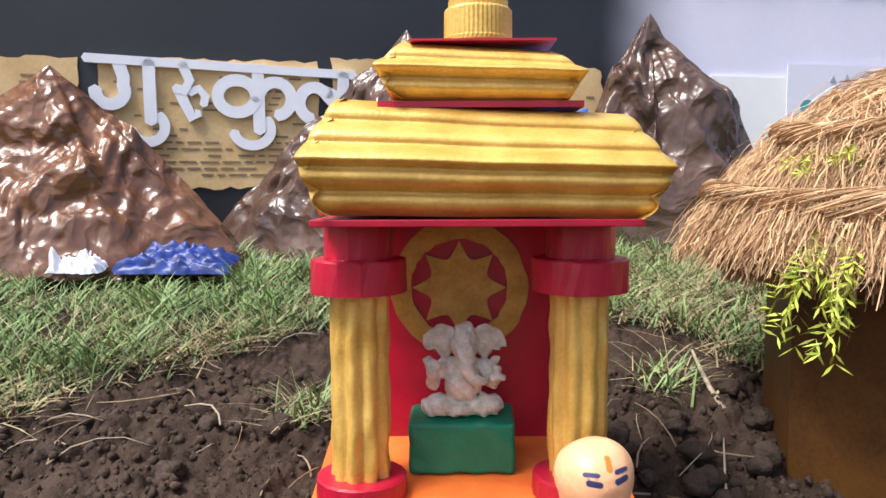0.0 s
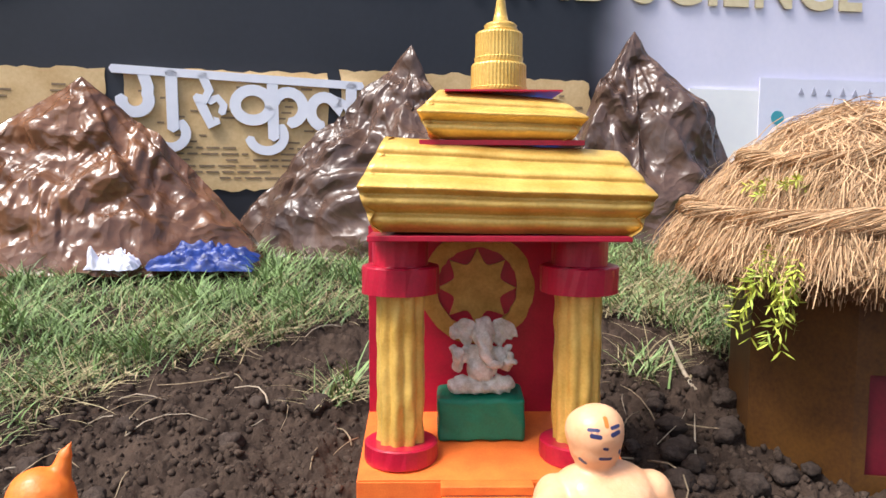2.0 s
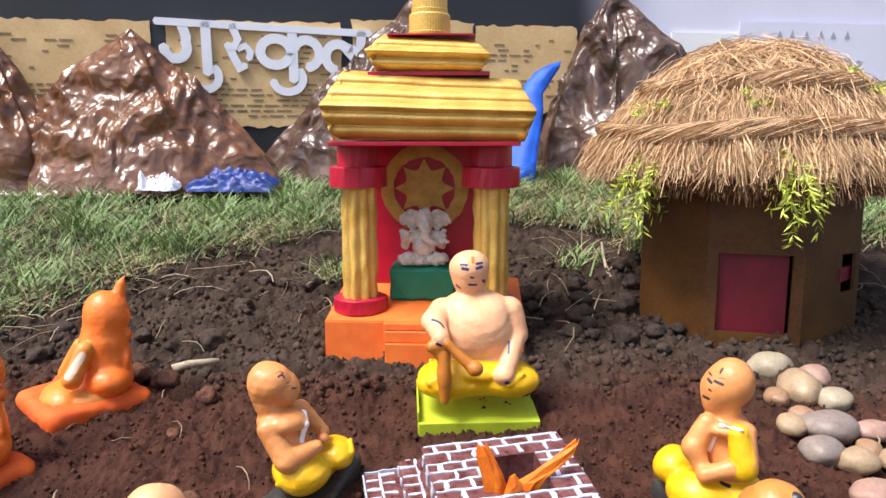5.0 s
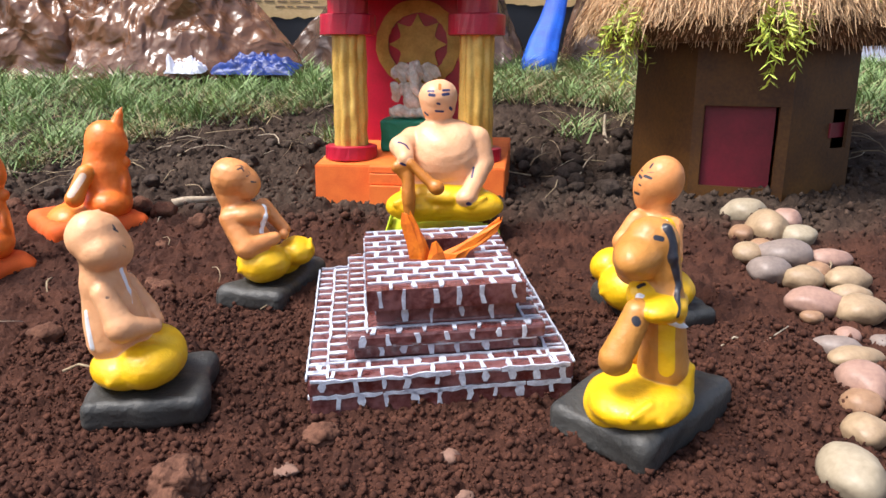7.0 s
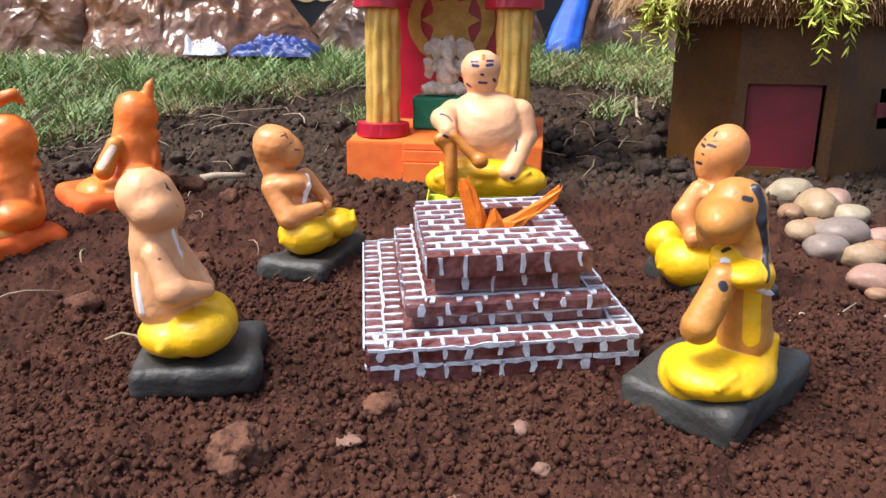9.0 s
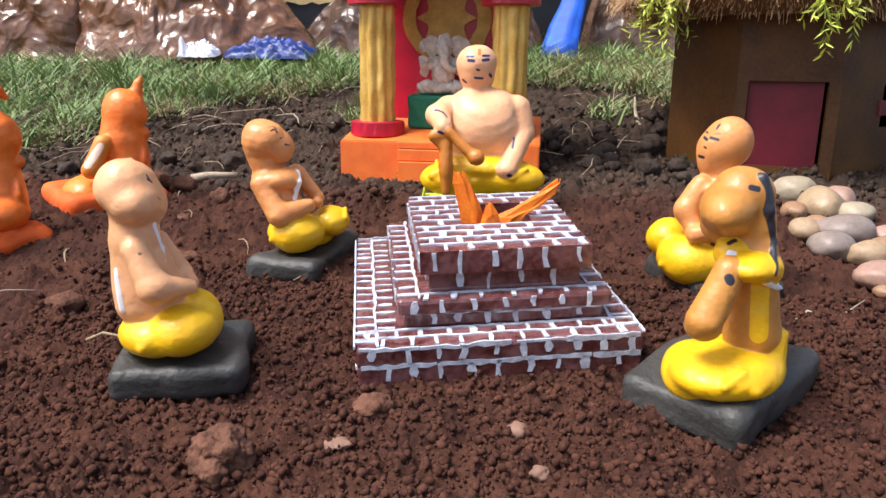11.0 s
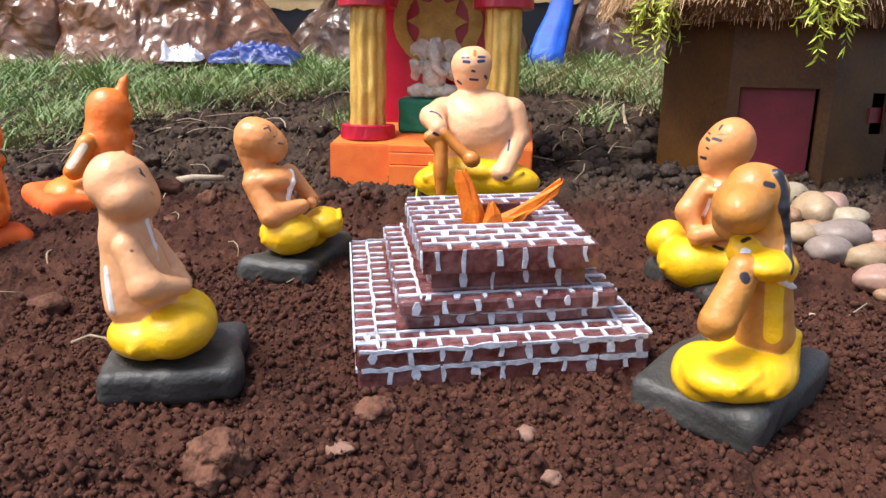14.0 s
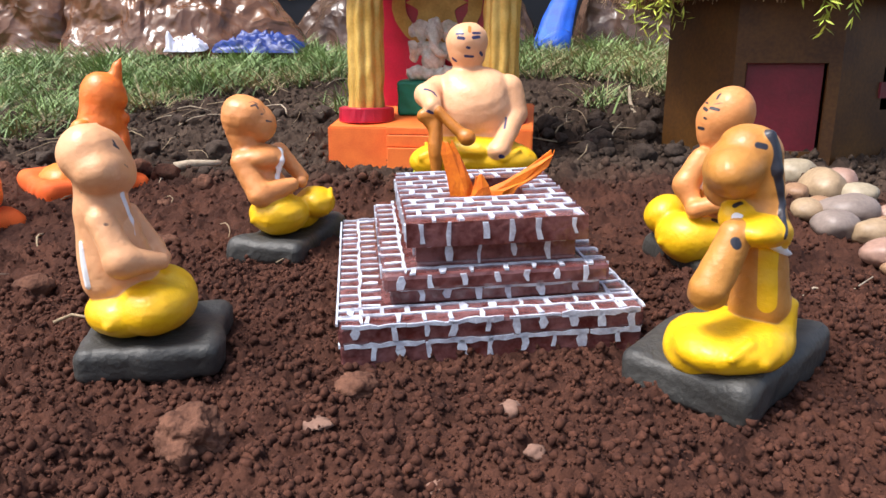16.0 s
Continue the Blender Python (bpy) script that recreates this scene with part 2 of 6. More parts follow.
def lathe(bm, profile, n=32, c=(0, 0), wob=0.0, seed=0):
    """A turned body from (radius, height) pairs, closed at both ends."""
    rng = random.Random(seed)
    rings = []
    for r, z in profile:
        rings.append([bm.verts.new((c[0] + (r + rng.uniform(-wob, wob)) * math.cos(2 * math.pi * k / n), c[1] + (r + rng.uniform(-wob, wob)) * math.sin(2 * math.pi * k / n), z)) for k in range(n)])
    for a, b in zip(rings, rings[1:]):
        for k in range(n):
            bm.faces.new((a[k], a[(k + 1) % n], b[(k + 1) % n], b[k]))
    bm.faces.new(rings[0][::-1])
    bm.faces.new(rings[-1])


def prism(bm, pts, a, b, axis="y"):
    """A flat outline of (u, v) points made solid from a to b along an axis."""
    def at(u, v, w):
        return (u, w, v) if axis == "y" else (u, v, w)
    f0, f1 = [bm.verts.new(at(u, v, a)) for u, v in pts], [bm.verts.new(at(u, v, b)) for u, v in pts]
    fs = [bm.faces.new(f0), bm.faces.new(f1[::-1])]
    for i in range(len(pts)):
        j = (i + 1) % len(pts)
        fs.append(bm.faces.new((f0[j], f0[i], f1[i], f1[j])))
    bmesh.ops.recalc_face_normals(bm, faces=fs)


def tube(bm, pts, radii, n=7):
    """A bent rod through points."""
    pts = [Vector(p) for p in pts]
    if not isinstance(radii, (list, tuple)):
        radii = [radii] * len(pts)
    rings = []
    for i, p in enumerate(pts):
        d = (pts[min(i + 1, len(pts) - 1)] - pts[max(i - 1, 0)]).normalized()
        u = d.orthogonal().normalized() if not rings else (u - d * u.dot(d)).normalized()
        v = d.cross(u)
        rings.append([bm.verts.new(p + radii[i] * (math.cos(2 * math.pi * k / n) * u + math.sin(2 * math.pi * k / n) * v)) for k in range(n)])
    for a, b in zip(rings, rings[1:]):
        for k in range(n):
            bm.faces.new((a[k], a[(k + 1) % n], b[(k + 1) % n], b[k]))
    bm.faces.new(rings[0][::-1])
    bm.faces.new(rings[-1])


def fbm(x, y, s, seed=0):
    return noise.fractal(Vector((x * s + seed * 7.3, y * s - seed * 3.1, seed * 1.7)), 1.0, 2.0, 4)


# modelling in clay: rounded bodies melted together
def d_ball(P, c, r):
    r = np.asarray(r, float) if np.ndim(r) else np.full(3, float(r))
    q = (P - np.asarray(c, float)) / r
    k = np.sqrt((q * q).sum(-1)) + 1e-9
    k2 = np.sqrt(((q / r) ** 2).sum(-1)) + 1e-9
    return k * (k - 1) / k2


def d_rod(P, a, b, ra, rb):
    a, b = np.asarray(a, float), np.asarray(b, float)
    ab = b - a
    t = np.clip(((P - a) @ ab) / (ab @ ab), 0, 1)
    return np.linalg.norm(P - a - t[..., None] * ab, axis=-1) - (ra + (rb - ra) * t)


def d_slab(P, c, h, r):
    q = np.abs(P - np.asarray(c, float)) - (np.asarray(h, float) - r)
    return np.linalg.norm(np.maximum(q, 0), axis=-1) + np.minimum(q.max(-1), 0) - r


def dist(P, s):
    if s[0] == "ball":
        if len(s) > 3 and s[3]:
            ca, sa = math.cos(radians(s[3])), math.sin(radians(s[3]))
            Q = P - np.asarray(s[1], float)
            Q = np.stack([ca * Q[..., 0] - sa * Q[..., 2], Q[..., 1], sa * Q[..., 0] + ca * Q[..., 2]], -1)
            return d_ball(Q, (0, 0, 0), s[2])
        return d_ball(P, s[1], s[2])
    if s[0] == "rod":
        return d_rod(P, *s[1:5])
    return d_slab(P, *s[1:4])


def smin(a, b, k):
    h = np.clip(0.5 + 0.5 * (b - a) / k, 0, 1)
    return b + (a - b) * h - k * h * (1 - h)


def melt(name, groups, marks, material, step=0.0011, blend=0.004, lump=0.0006, lump_scale=90, seed=0):
    """One mesh of clay. groups: lists of bodies, one list a colour; marks: brush strokes on colours 2 and 3."""
    lo, hi = np.full(3, 9.0), np.full(3, -9.0)
    for g in groups:
        for s in g:
            pts = [(s[1], s[2])] if s[0] != "rod" else [(s[1], s[3]), (s[2], s[4])]
            for c, r in pts:
                r = max(np.max(r), 0)
                lo, hi = np.minimum(lo, np.asarray(c) - r), np.maximum(hi, np.asarray(c) + r)
    lo, hi = lo - 3 * step, hi + 3 * step
    ax = [np.arange(lo[i], hi[i], step) for i in range(3)]
    P = np.stack(np.meshgrid(*ax, indexing="ij"), -1)
    D = None
    for g in groups:
        d = None
        for s in g:
            d = dist(P, s) if d is None else smin(d, dist(P, s), blend)
        if d is not None:
            D = d if D is None else smin(D, d, 0.0012)
    rng = np.random.RandomState(seed)
    for _ in range(6):
        w, ph = rng.normal(size=3) * lump_scale, rng.uniform(0, 6.28)
        D = D + lump * 0.5 * np.sin(P @ w + ph)
    for _ in range(7):
        w, ph = rng.normal(size=3) * lump_scale * 3.6, rng.uniform(0, 6.28)
        D = D + lump * 0.1 * np.sin(P @ w + ph)
    S = D < 0
    n0, n1, n2 = S.shape
    corners = [(i, j, k) for i in (0, 1) for j in (0, 1) for k in (0, 1)]
    cnt = sum(S[i:n0 - 1 + i, j:n1 - 1 + j, k:n2 - 1 + k].astype(np.int8) for i, j, k in corners)
    cell = (cnt > 0) & (cnt < 8)
    idx = np.full(cell.shape, -1, np.int64)
    idx[cell] = np.arange(cell.sum())
    C = np.argwhere(cell)
    acc, num = np.zeros((len(C), 3)), np.zeros(len(C))
    for a in corners:
        for axis in range(3):
            if a[axis]:
                continue
            b = list(a)
            b[axis] = 1
            da = D[C[:, 0] + a[0], C[:, 1] + a[1], C[:, 2] + a[2]]
            db = D[C[:, 0] + b[0], C[:, 1] + b[1], C[:, 2] + b[2]]
            cr = (da < 0) != (db < 0)
            t = np.where(cr, da / np.where(cr, da - db, 1), 0)
            p = np.array(a, float) + t[:, None] * (np.array(b, float) - np.array(a, float))
            acc += np.where(cr[:, None], p, 0)
            num += cr
    V = lo + (C + acc / num[:, None]) * step
    F = []
    for axis in range(3):
        u, v = [(1, 2), (2, 0), (0, 1)][axis]
        sl0, sl1 = [slice(None)] * 3, [slice(None)] * 3
        sl0[axis], sl1[axis] = slice(0, -1), slice(1, None)
        ch = S[tuple(sl0)] != S[tuple(sl1)]
        E = np.argwhere(ch)
        E = E[(E[:, u] > 0) & (E[:, v] > 0) & (E[:, u] < S.shape[u] - 1) & (E[:, v] < S.shape[v] - 1)]
        q = []
        for du, dv in ((-1, -1), (0, -1), (0, 0), (-1, 0)):
            c = E.copy()
            c[:, u] += du
            c[:, v] += dv
            q.append(idx[c[:, 0], c[:, 1], c[:, 2]])
        q = np.stack(q, -1)
        ins = S[E[:, 0], E[:, 1], E[:, 2]]
        q = np.where(ins[:, None], q, q[:, ::-1])
        F.append(q)
    ob = arr_ob(name, V, np.concatenate(F), material, smooth=True)
    paint = np.full((len(V), 3), -1.0, np.float32)
    base = np.full(len(V), 9.0)
    for gi, g in enumerate(groups):
        dg = np.full(len(V), 9.0)
        for s in g:
            dg = np.minimum(dg, dist(V, s))
        if gi == 0:
            base = dg
        else:
            paint[:, gi - 1] = np.clip(base - dg, -0.01, 0.01)
            base = np.minimum(base, dg)
    for ch, s in marks:
        paint[:, ch] = np.maximum(paint[:, ch], np.clip(-dist(V, s), -0.01, 0.01))
    at = ob.data.attributes.new("paint", 'FLOAT_VECTOR', 'POINT')
    at.data.foreach_set("vector", paint.ravel())
    return ob


# ---- ground ----
GY = [-60, -0.6, -0.3, 0.0, 0.4, 0.5, 0.61, 0.7, 0.9, 1.05, 1.3, 60]
GZ = [-0.15, -0.13, -0.093, -0.056, -0.010, 0.004, 0.030, 0.052, 0.085, 0.105, 0.13, 0.13]


def ground_z(x, y):
    return float(np.interp(y, GY, GZ))


def axis_steps(a, b, fine, far):
    mid = list(np.arange(a, b, fine))
    lo, hi, s = [], [], fine
    x = a
    while x > -far:
        s *= 1.22
        x -= s
        lo.append(x)
    s, x = fine, mid[-1]
    while x < far:
        s *= 1.22
        x += s
        hi.append(x)
    return np.array(lo[::-1] + mid + hi)


def build_ground():
    gx = axis_steps(-0.46, 0.50, 0.0017, 50)
    gy = axis_steps(-0.18, 0.80, 0.0024, 50)
    gy = np.concatenate([gy[gy < -0.15], np.arange(-0.15, 0.17, 0.0013), gy[gy > 0.171]])
    X, Y = np.meshgrid(gx, gy, indexing="ij")
    Z = np.interp(Y, GY, GZ)
    rng = np.random.RandomState(4)
    near = np.exp(-((np.maximum(np.abs(X) - 1.2, 0)) ** 2 + np.maximum(np.abs(Y - 0.3) - 1.2, 0) ** 2) * 4)
    for s, a in ((14, 0.0035), (35, 0.002), (90, 0.0012)):
        for _ in range(5):
            w, ph = rng.normal(size=2) * s, rng.uniform(0, 6.28)
            Z += near * a * 0.5 * np.sin(X * w[0] + Y * w[1] + ph)
    # crumbs of earth pressed into the surface
    H = np.zeros_like(Z)
    for n, r0, r1 in ((42000, 0.0013, 0.0028), (24000, 0.0024, 0.0045), (6500, 0.004, 0.0075), (1500, 0.007, 0.013)):
        cx, cy, cr = rng.uniform(-0.55, 0.62, n), rng.uniform(-0.25, 0.84, n), rng.uniform(r0, r1, n)
        if r1 < 0.003:
            cx, cy = rng.uniform(-0.2, 0.40, n), rng.uniform(-0.16, 0.24, n)
        for x, y, r in zip(cx, cy, cr):
            loose = math.sin(x * 31 + 2 * math.sin(y * 23)) * math.sin(y * 37 + 1.5 * math.sin(x * 19))
            if 0.0024 < r and y < 0.28 and rng.uniform() < 0.62 - 0.5 * loose:
                continue
            if (r > 0.0075 and (y < 0.33 and x > -0.16) and rng.uniform() < 0.97) or (r > 0.0045 and y < 0.30 and rng.uniform() < 0.55):
                continue
            i0, i1 = np.searchsorted(gx, (x - r, x + r))
            j0, j1 = np.searchsorted(gy, (y - r, y + r))
            if i1 <= i0 or j1 <= j0:
                continue
            e, sk = rng.uniform(0.78, 1.28), rng.uniform(-0.5, 0.5)
            dx, dy = X[i0:i1, j0:j1] - x, Y[i0:i1, j0:j1] - y
            q = r * r - (dx * e + dy * sk) ** 2 - (dy / e) ** 2
            H[i0:i1, j0:j1] = np.maximum(H[i0:i1, j0:j1], np.sqrt(np.maximum(q, 0)) * rng.uniform(0.7, 1.15))
    def billow(cells):
        n = rng.normal(size=Z.shape)
        for ax in (0, 1):
            for _ in range(2):
                c = np.cumsum(np.concatenate([np.zeros_like(n[:cells] if ax == 0 else n[:, :cells]), n], ax), ax)
                n = (np.take(c, range(cells, c.shape[ax]), ax) - np.take(c, range(c.shape[ax] - cells), ax)) / cells
        return np.abs(n) / n.std()
    clump = 0.0007 * billow(2) + 0.0013 * billow(3) + 0.0015 * billow(6) + 0.0014 * billow(12)
    H = np.where(Y < 0.34, H * 0.55 + np.where((Y > -0.155) & (np.abs(X - 0.02) < 0.48), clump, 0), H)
    Z += H * (1 + 0.28 * np.sin(X * 1500 + 3 * np.sin(Y * 900)) * np.sin(Y * 1400 + 2 * np.sin(X * 700))) - np.where(Y < 0.34, 0.0070, 0.0062)
    fine = (np.abs(X - 0.02) < 0.48) & (np.abs(Y - 0.3) < 0.5)
    Z += np.where(fine, rng.normal(size=Z.shape) * 0.00035, 0)
    n0, n1 = X.shape
    k = np.arange(n0 * n1).reshape(n0, n1)
    F = np.stack([k[:-1, :-1], k[1:, :-1], k[1:, 1:], k[:-1, 1:]], -1).reshape(-1, 4)
    ob = arr_ob("ground", np.stack([X, Y, Z], -1).reshape(-1, 3), F, M["soil"], smooth=True)
    tagged(ob, "crumbly reddish brown garden soil sloping up gently", "ground", kind="structure")
    return gx, gy, Z


SOIL_X, SOIL_Y, SOIL_Z = build_ground()


# ---- backdrop ----
WALL_Y = 0.0
WALL = Matrix.Translation((0, 1.282, 0)) @ Matrix.Rotation(math.atan(0.2), 4, 'Z')


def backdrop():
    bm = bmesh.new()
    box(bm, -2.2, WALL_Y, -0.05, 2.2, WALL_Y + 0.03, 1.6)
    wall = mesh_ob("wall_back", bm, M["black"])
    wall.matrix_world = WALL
    tagged(wall, "black banner wall behind the model, with sky sheen painted on its right", "wall", kind="structure")


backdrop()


def torn(x0, x1, z0, z1, seed, jag=0.006):
    rng = random.Random(seed)
    pts = []
    for (a, b), (c, d) in (((x0, z0), (x1, z0)), ((x1, z0), (x1, z1)), ((x1, z1), (x0, z1)), ((x0, z1), (x0, z0))):
        n = max(4, int(math.hypot(c - a, d - b) / 0.012))
        for i in range(n):
            t = i / n
            pts.append((a + (c - a) * t + rng.uniform(-jag, jag) * 0.5, b + (d - b) * t + rng.uniform(-jag, jag) * 0.5))
    return pts


def newspaper(x0, x1, z0, z1, seed):
    t = thing("newspaper_sheet", WALL, "torn tea-stained newspaper sheet pasted on the black banner", "newspaper", "newspaper sheets")
    bm = bmesh.new()
    prism(bm, torn(x0, x1, z0, z1, seed), WALL_Y - 0.003, WALL_Y + 0.001)
    part("sheet", bm, M["news"], t)
    rng = random.Random(seed + 9)
    bm = bmesh.new()
    z = z1 - 0.03
    while z > z0 + 0.015:
        x = x0 + 0.02
        while x < x1 - 0.03:
            w = rng.uniform(0.008, 0.03)
            if rng.random() < (0.25 if z > z0 + 0.4 * (z1 - z0) else 0.8):
                box(bm, x, WALL_Y - 0.0042, z, min(x + w, x1 - 0.015), WALL_Y - 0.0035, z + 0.0032)
            x += w + 0.006
        z -= 0.0105
    tagged(part("print", bm, M["ink"], t, "rows of small faded print"), kind="stuff")


newspaper(-1.05, -0.587, 0.228, 0.425, 1)
newspaper(-0.555, -0.215, 0.220, 0.428, 2)
newspaper(-0.192, 0.06, 0.24, 0.436, 3)
newspaper(0.066, 0.288, 0.25, 0.430, 5)


def ribbon(bm, pts, w, y0, y1):
    """A flat stroke with round ends along (x, z) points."""
    P = [Vector((p[0], p[1])) for p in pts]
    L, R = [], []
    for i, p in enumerate(P):
        d = (P[min(i + 1, len(P) - 1)] - P[max(i - 1, 0)]).normalized()
        n = Vector((-d.y, d.x))
        L.append(p + n * w / 2)
        R.append(p - n * w / 2)
    d0, d1 = (P[0] - P[1]).normalized(), (P[-1] - P[-2]).normalized()
    out = L + [P[-1] + d1 * w * 0.3] + R[::-1] + [P[0] + d0 * w * 0.3]
    prism(bm, [(p.x, p.y) for p in out], y0, y1)


def arc(cx, cz, rx, rz, a0, a1, n=14):
    return [(cx + rx * math.cos(radians(a0 + (a1 - a0) * i / n)), cz + rz * math.sin(radians(a0 + (a1 - a0) * i / n))) for i in range(n + 1)]


def sign_letters():
    t = thing("word_sign", WALL, "white cut-out Devanagari word reading gurukul on the banner", "sign")
    y0, y1 = WALL_Y - 0.012, WALL_Y - 0.0045
    X0, X1 = -0.575, -0.155

    def u(f):
        return X0 + (X1 - X0) * f

    def bar(f):
        return 0.4245 - 0.017 * f
    b = [bmesh.new() for _ in range(5)]
    ribbon(b[0], [(X0, bar(0)), ((X0 + X1) / 2, bar(0.5)), (X1, bar(1))], 0.014, y0, y1)
    w = 0.019
    # first letter: hook, upright, lower vowel sign
    ribbon(b[1], [(u(0.115), bar(0.1)), (u(0.135), 0.395)] + arc(u(0.085), 0.374, 0.022, 0.021, 25, -190), w, y0 + 0.0004, y1 - 0.0004)
    ribbon(b[1], [(u(0.225), bar(0.2)), (u(0.228), 0.325)], w, y0, y1)
    ribbon(b[1], arc(u(0.215), 0.318, 0.026, 0.024, 50, -170), w * 0.85, y0 + 0.0008, y1 - 0.0008)
    # second letter
    ribbon(b[2], [(u(0.345), bar(0.3)), (u(0.372), 0.392), (u(0.352), 0.376), (u(0.318), 0.380)], w * 0.8, y0, y1)
    ribbon(b[2], [(u(0.325), 0.382), (u(0.350), 0.358), (u(0.378), 0.333), (u(0.40), 0.342)], w * 0.85, y0 + 0.0004, y1 - 0.0004)
    ribbon(b[2], [(u(0.37), 0.374), (u(0.405), 0.380), (u(0.428), 0.368), (u(0.42), 0.354)], w * 0.7, y0 + 0.0008, y1 - 0.0008)
    # third letter: loop, upright, right arm, lower vowel sign
    ribbon(b[3], arc(u(0.545), 0.369, 0.030, 0.026, -10, 350, 22), w, y0, y1)
    ribbon(b[3], [(u(0.625), bar(0.6)), (u(0.628), 0.312)], w, y0 + 0.0004, y1 - 0.0004)
    ribbon(b[3], arc(u(0.690), 0.366, 0.026, 0.027, 160, -85), w, y0 + 0.0008, y1 - 0.0008)
    ribbon(b[3], arc(u(0.60), 0.316, 0.030, 0.026, 40, -170), w * 0.85, y0 + 0.0012, y1 - 0.0012)
    # fourth letter
    ribbon(b[4], [(u(0.955), bar(0.95)), (u(0.95), 0.325)], w, y0, y1)
    ribbon(b[4], [(u(0.95), 0.366), (u(0.915), 0.376), (u(0.89), 0.360)] + arc(u(0.84), 0.360, 0.024, 0.026, 20, 260), w, y0 + 0.0004, y1 - 0.0004)
    for n, x in zip(("headline_bar", "letter", "letter", "letter", "letter"), b):
        part(n, x, M["letter"], t)


sign_letters()


def cream_title():
    t = thing("banner_title", WALL @ Matrix.Translation((0.048, -0.004, 0.582)) @ Matrix.Rotation(radians(-1.0), 4, 'Y') @ Matrix.Rotation(radians(90), 4, 'X'), "cream cut-out capital letters pasted on the banner", "sign")
    x = 0.0
    for ch in "AND SCIENCE":
        if ch == " ":
            x += 0.016
            continue
        cu = bpy.data.curves.new("letter", 'FONT')
        cu.body, cu.size, cu.extrude, cu.offset = ch, 0.122, 0.0015, 0.0036
        tmp = new("tmp_letter", cu)
        bpy.context.view_layer.update()
        me = bpy.data.meshes.new_from_object(tmp.evaluated_get(bpy.context.evaluated_depsgraph_get()))
        bpy.data.objects.remove(tmp)
        me.materials.clear()
        me.materials.append(M["cream"])
        xs = [v.co.x for v in me.vertices]
        ob = new("letter", me)
        ob.parent = t
        ob.location = (x - min(xs), 0, 0)
        x += max(xs) - min(xs) + 0.015
    for x0, x1 in ((-0.215, -0.178), (-0.158, -0.125), (-0.105, -0.070)):
        bm = bmesh.new()
        box(bm, x0, 0.004, -0.0015, x1, 0.088, 0.0015)
        part("letter", bm, M["cream"], t)
    t2 = thing("paper_cutout", WALL, "scalloped cream paper cut-out on the black banner", "paper")
    bm = bmesh.new()
    for i in range(9):
        prism(bm, arc(-0.86 + 0.022 * i, 0.540 + 0.0022 * i * i * 0.4, 0.026, 0.024, 0, 340, 12), WALL_Y - 0.0035 - 0.0004 * i, WALL_Y + 0.001)
    part("scallops", bm, M["cream"], t2)


cream_title()


def pale_side():
    bm = bmesh.new()
    box(bm, 0.500, WALL_Y - 0.006, 0.06, 0.78, WALL_Y - 0.002, 0.424)
    paper = mesh_ob("white_paper", bm, M["bright"])
    paper.matrix_world = WALL
    tagged(paper, "bright white blank paper on the banner", "paper")
    t = thing("poster", WALL, "pale hand-drawn poster with a small teal tree", "poster")
    bm = bmesh.new()
    y1 = WALL_Y - 0.009
    box(bm, 0.655, y1 - 0.002, 0.10, 1.15, y1, 0.450)
    part("sheet", bm, M["pale"], t)
    bm = bmesh.new()
    prism(bm, arc(0.698, 0.370, 0.015, 0.014, 0, 340, 12), y1 - 0.0035, y1 - 0.0025)
    box(bm, 0.6965, y1 - 0.0033, 0.335, 0.6995, y1 - 0.0024, 0.357)
    part("drawn_tree", bm, M["teal"], t, "small teal drawn tree")
    bm = bmesh.new()
    for i, x in enumerate((0.745, 0.775, 0.81, 0.845, 0.875, 0.91)):
        prism(bm, [(x, 0.418), (x + 0.013, 0.418), (x + 0.0065, 0.432 + 0.003 * (i % 2))], y1 - 0.0035, y1 - 0.0025)
    for x0, x1, z in ((0.815, 0.855, 0.368), (0.885, 0.93, 0.37), (0.715, 0.76, 0.345), (0.73, 0.78, 0.31), (0.86, 0.91, 0.32), (0.945, 0.955, 0.365)):
        box(bm, x0, y1 - 0.0033, z, x1, y1 - 0.0024, z + 0.0045)
    tagged(part("writing", bm, M["grey_ink"], t, "faint pencil writing"), kind="stuff")


pale_side()


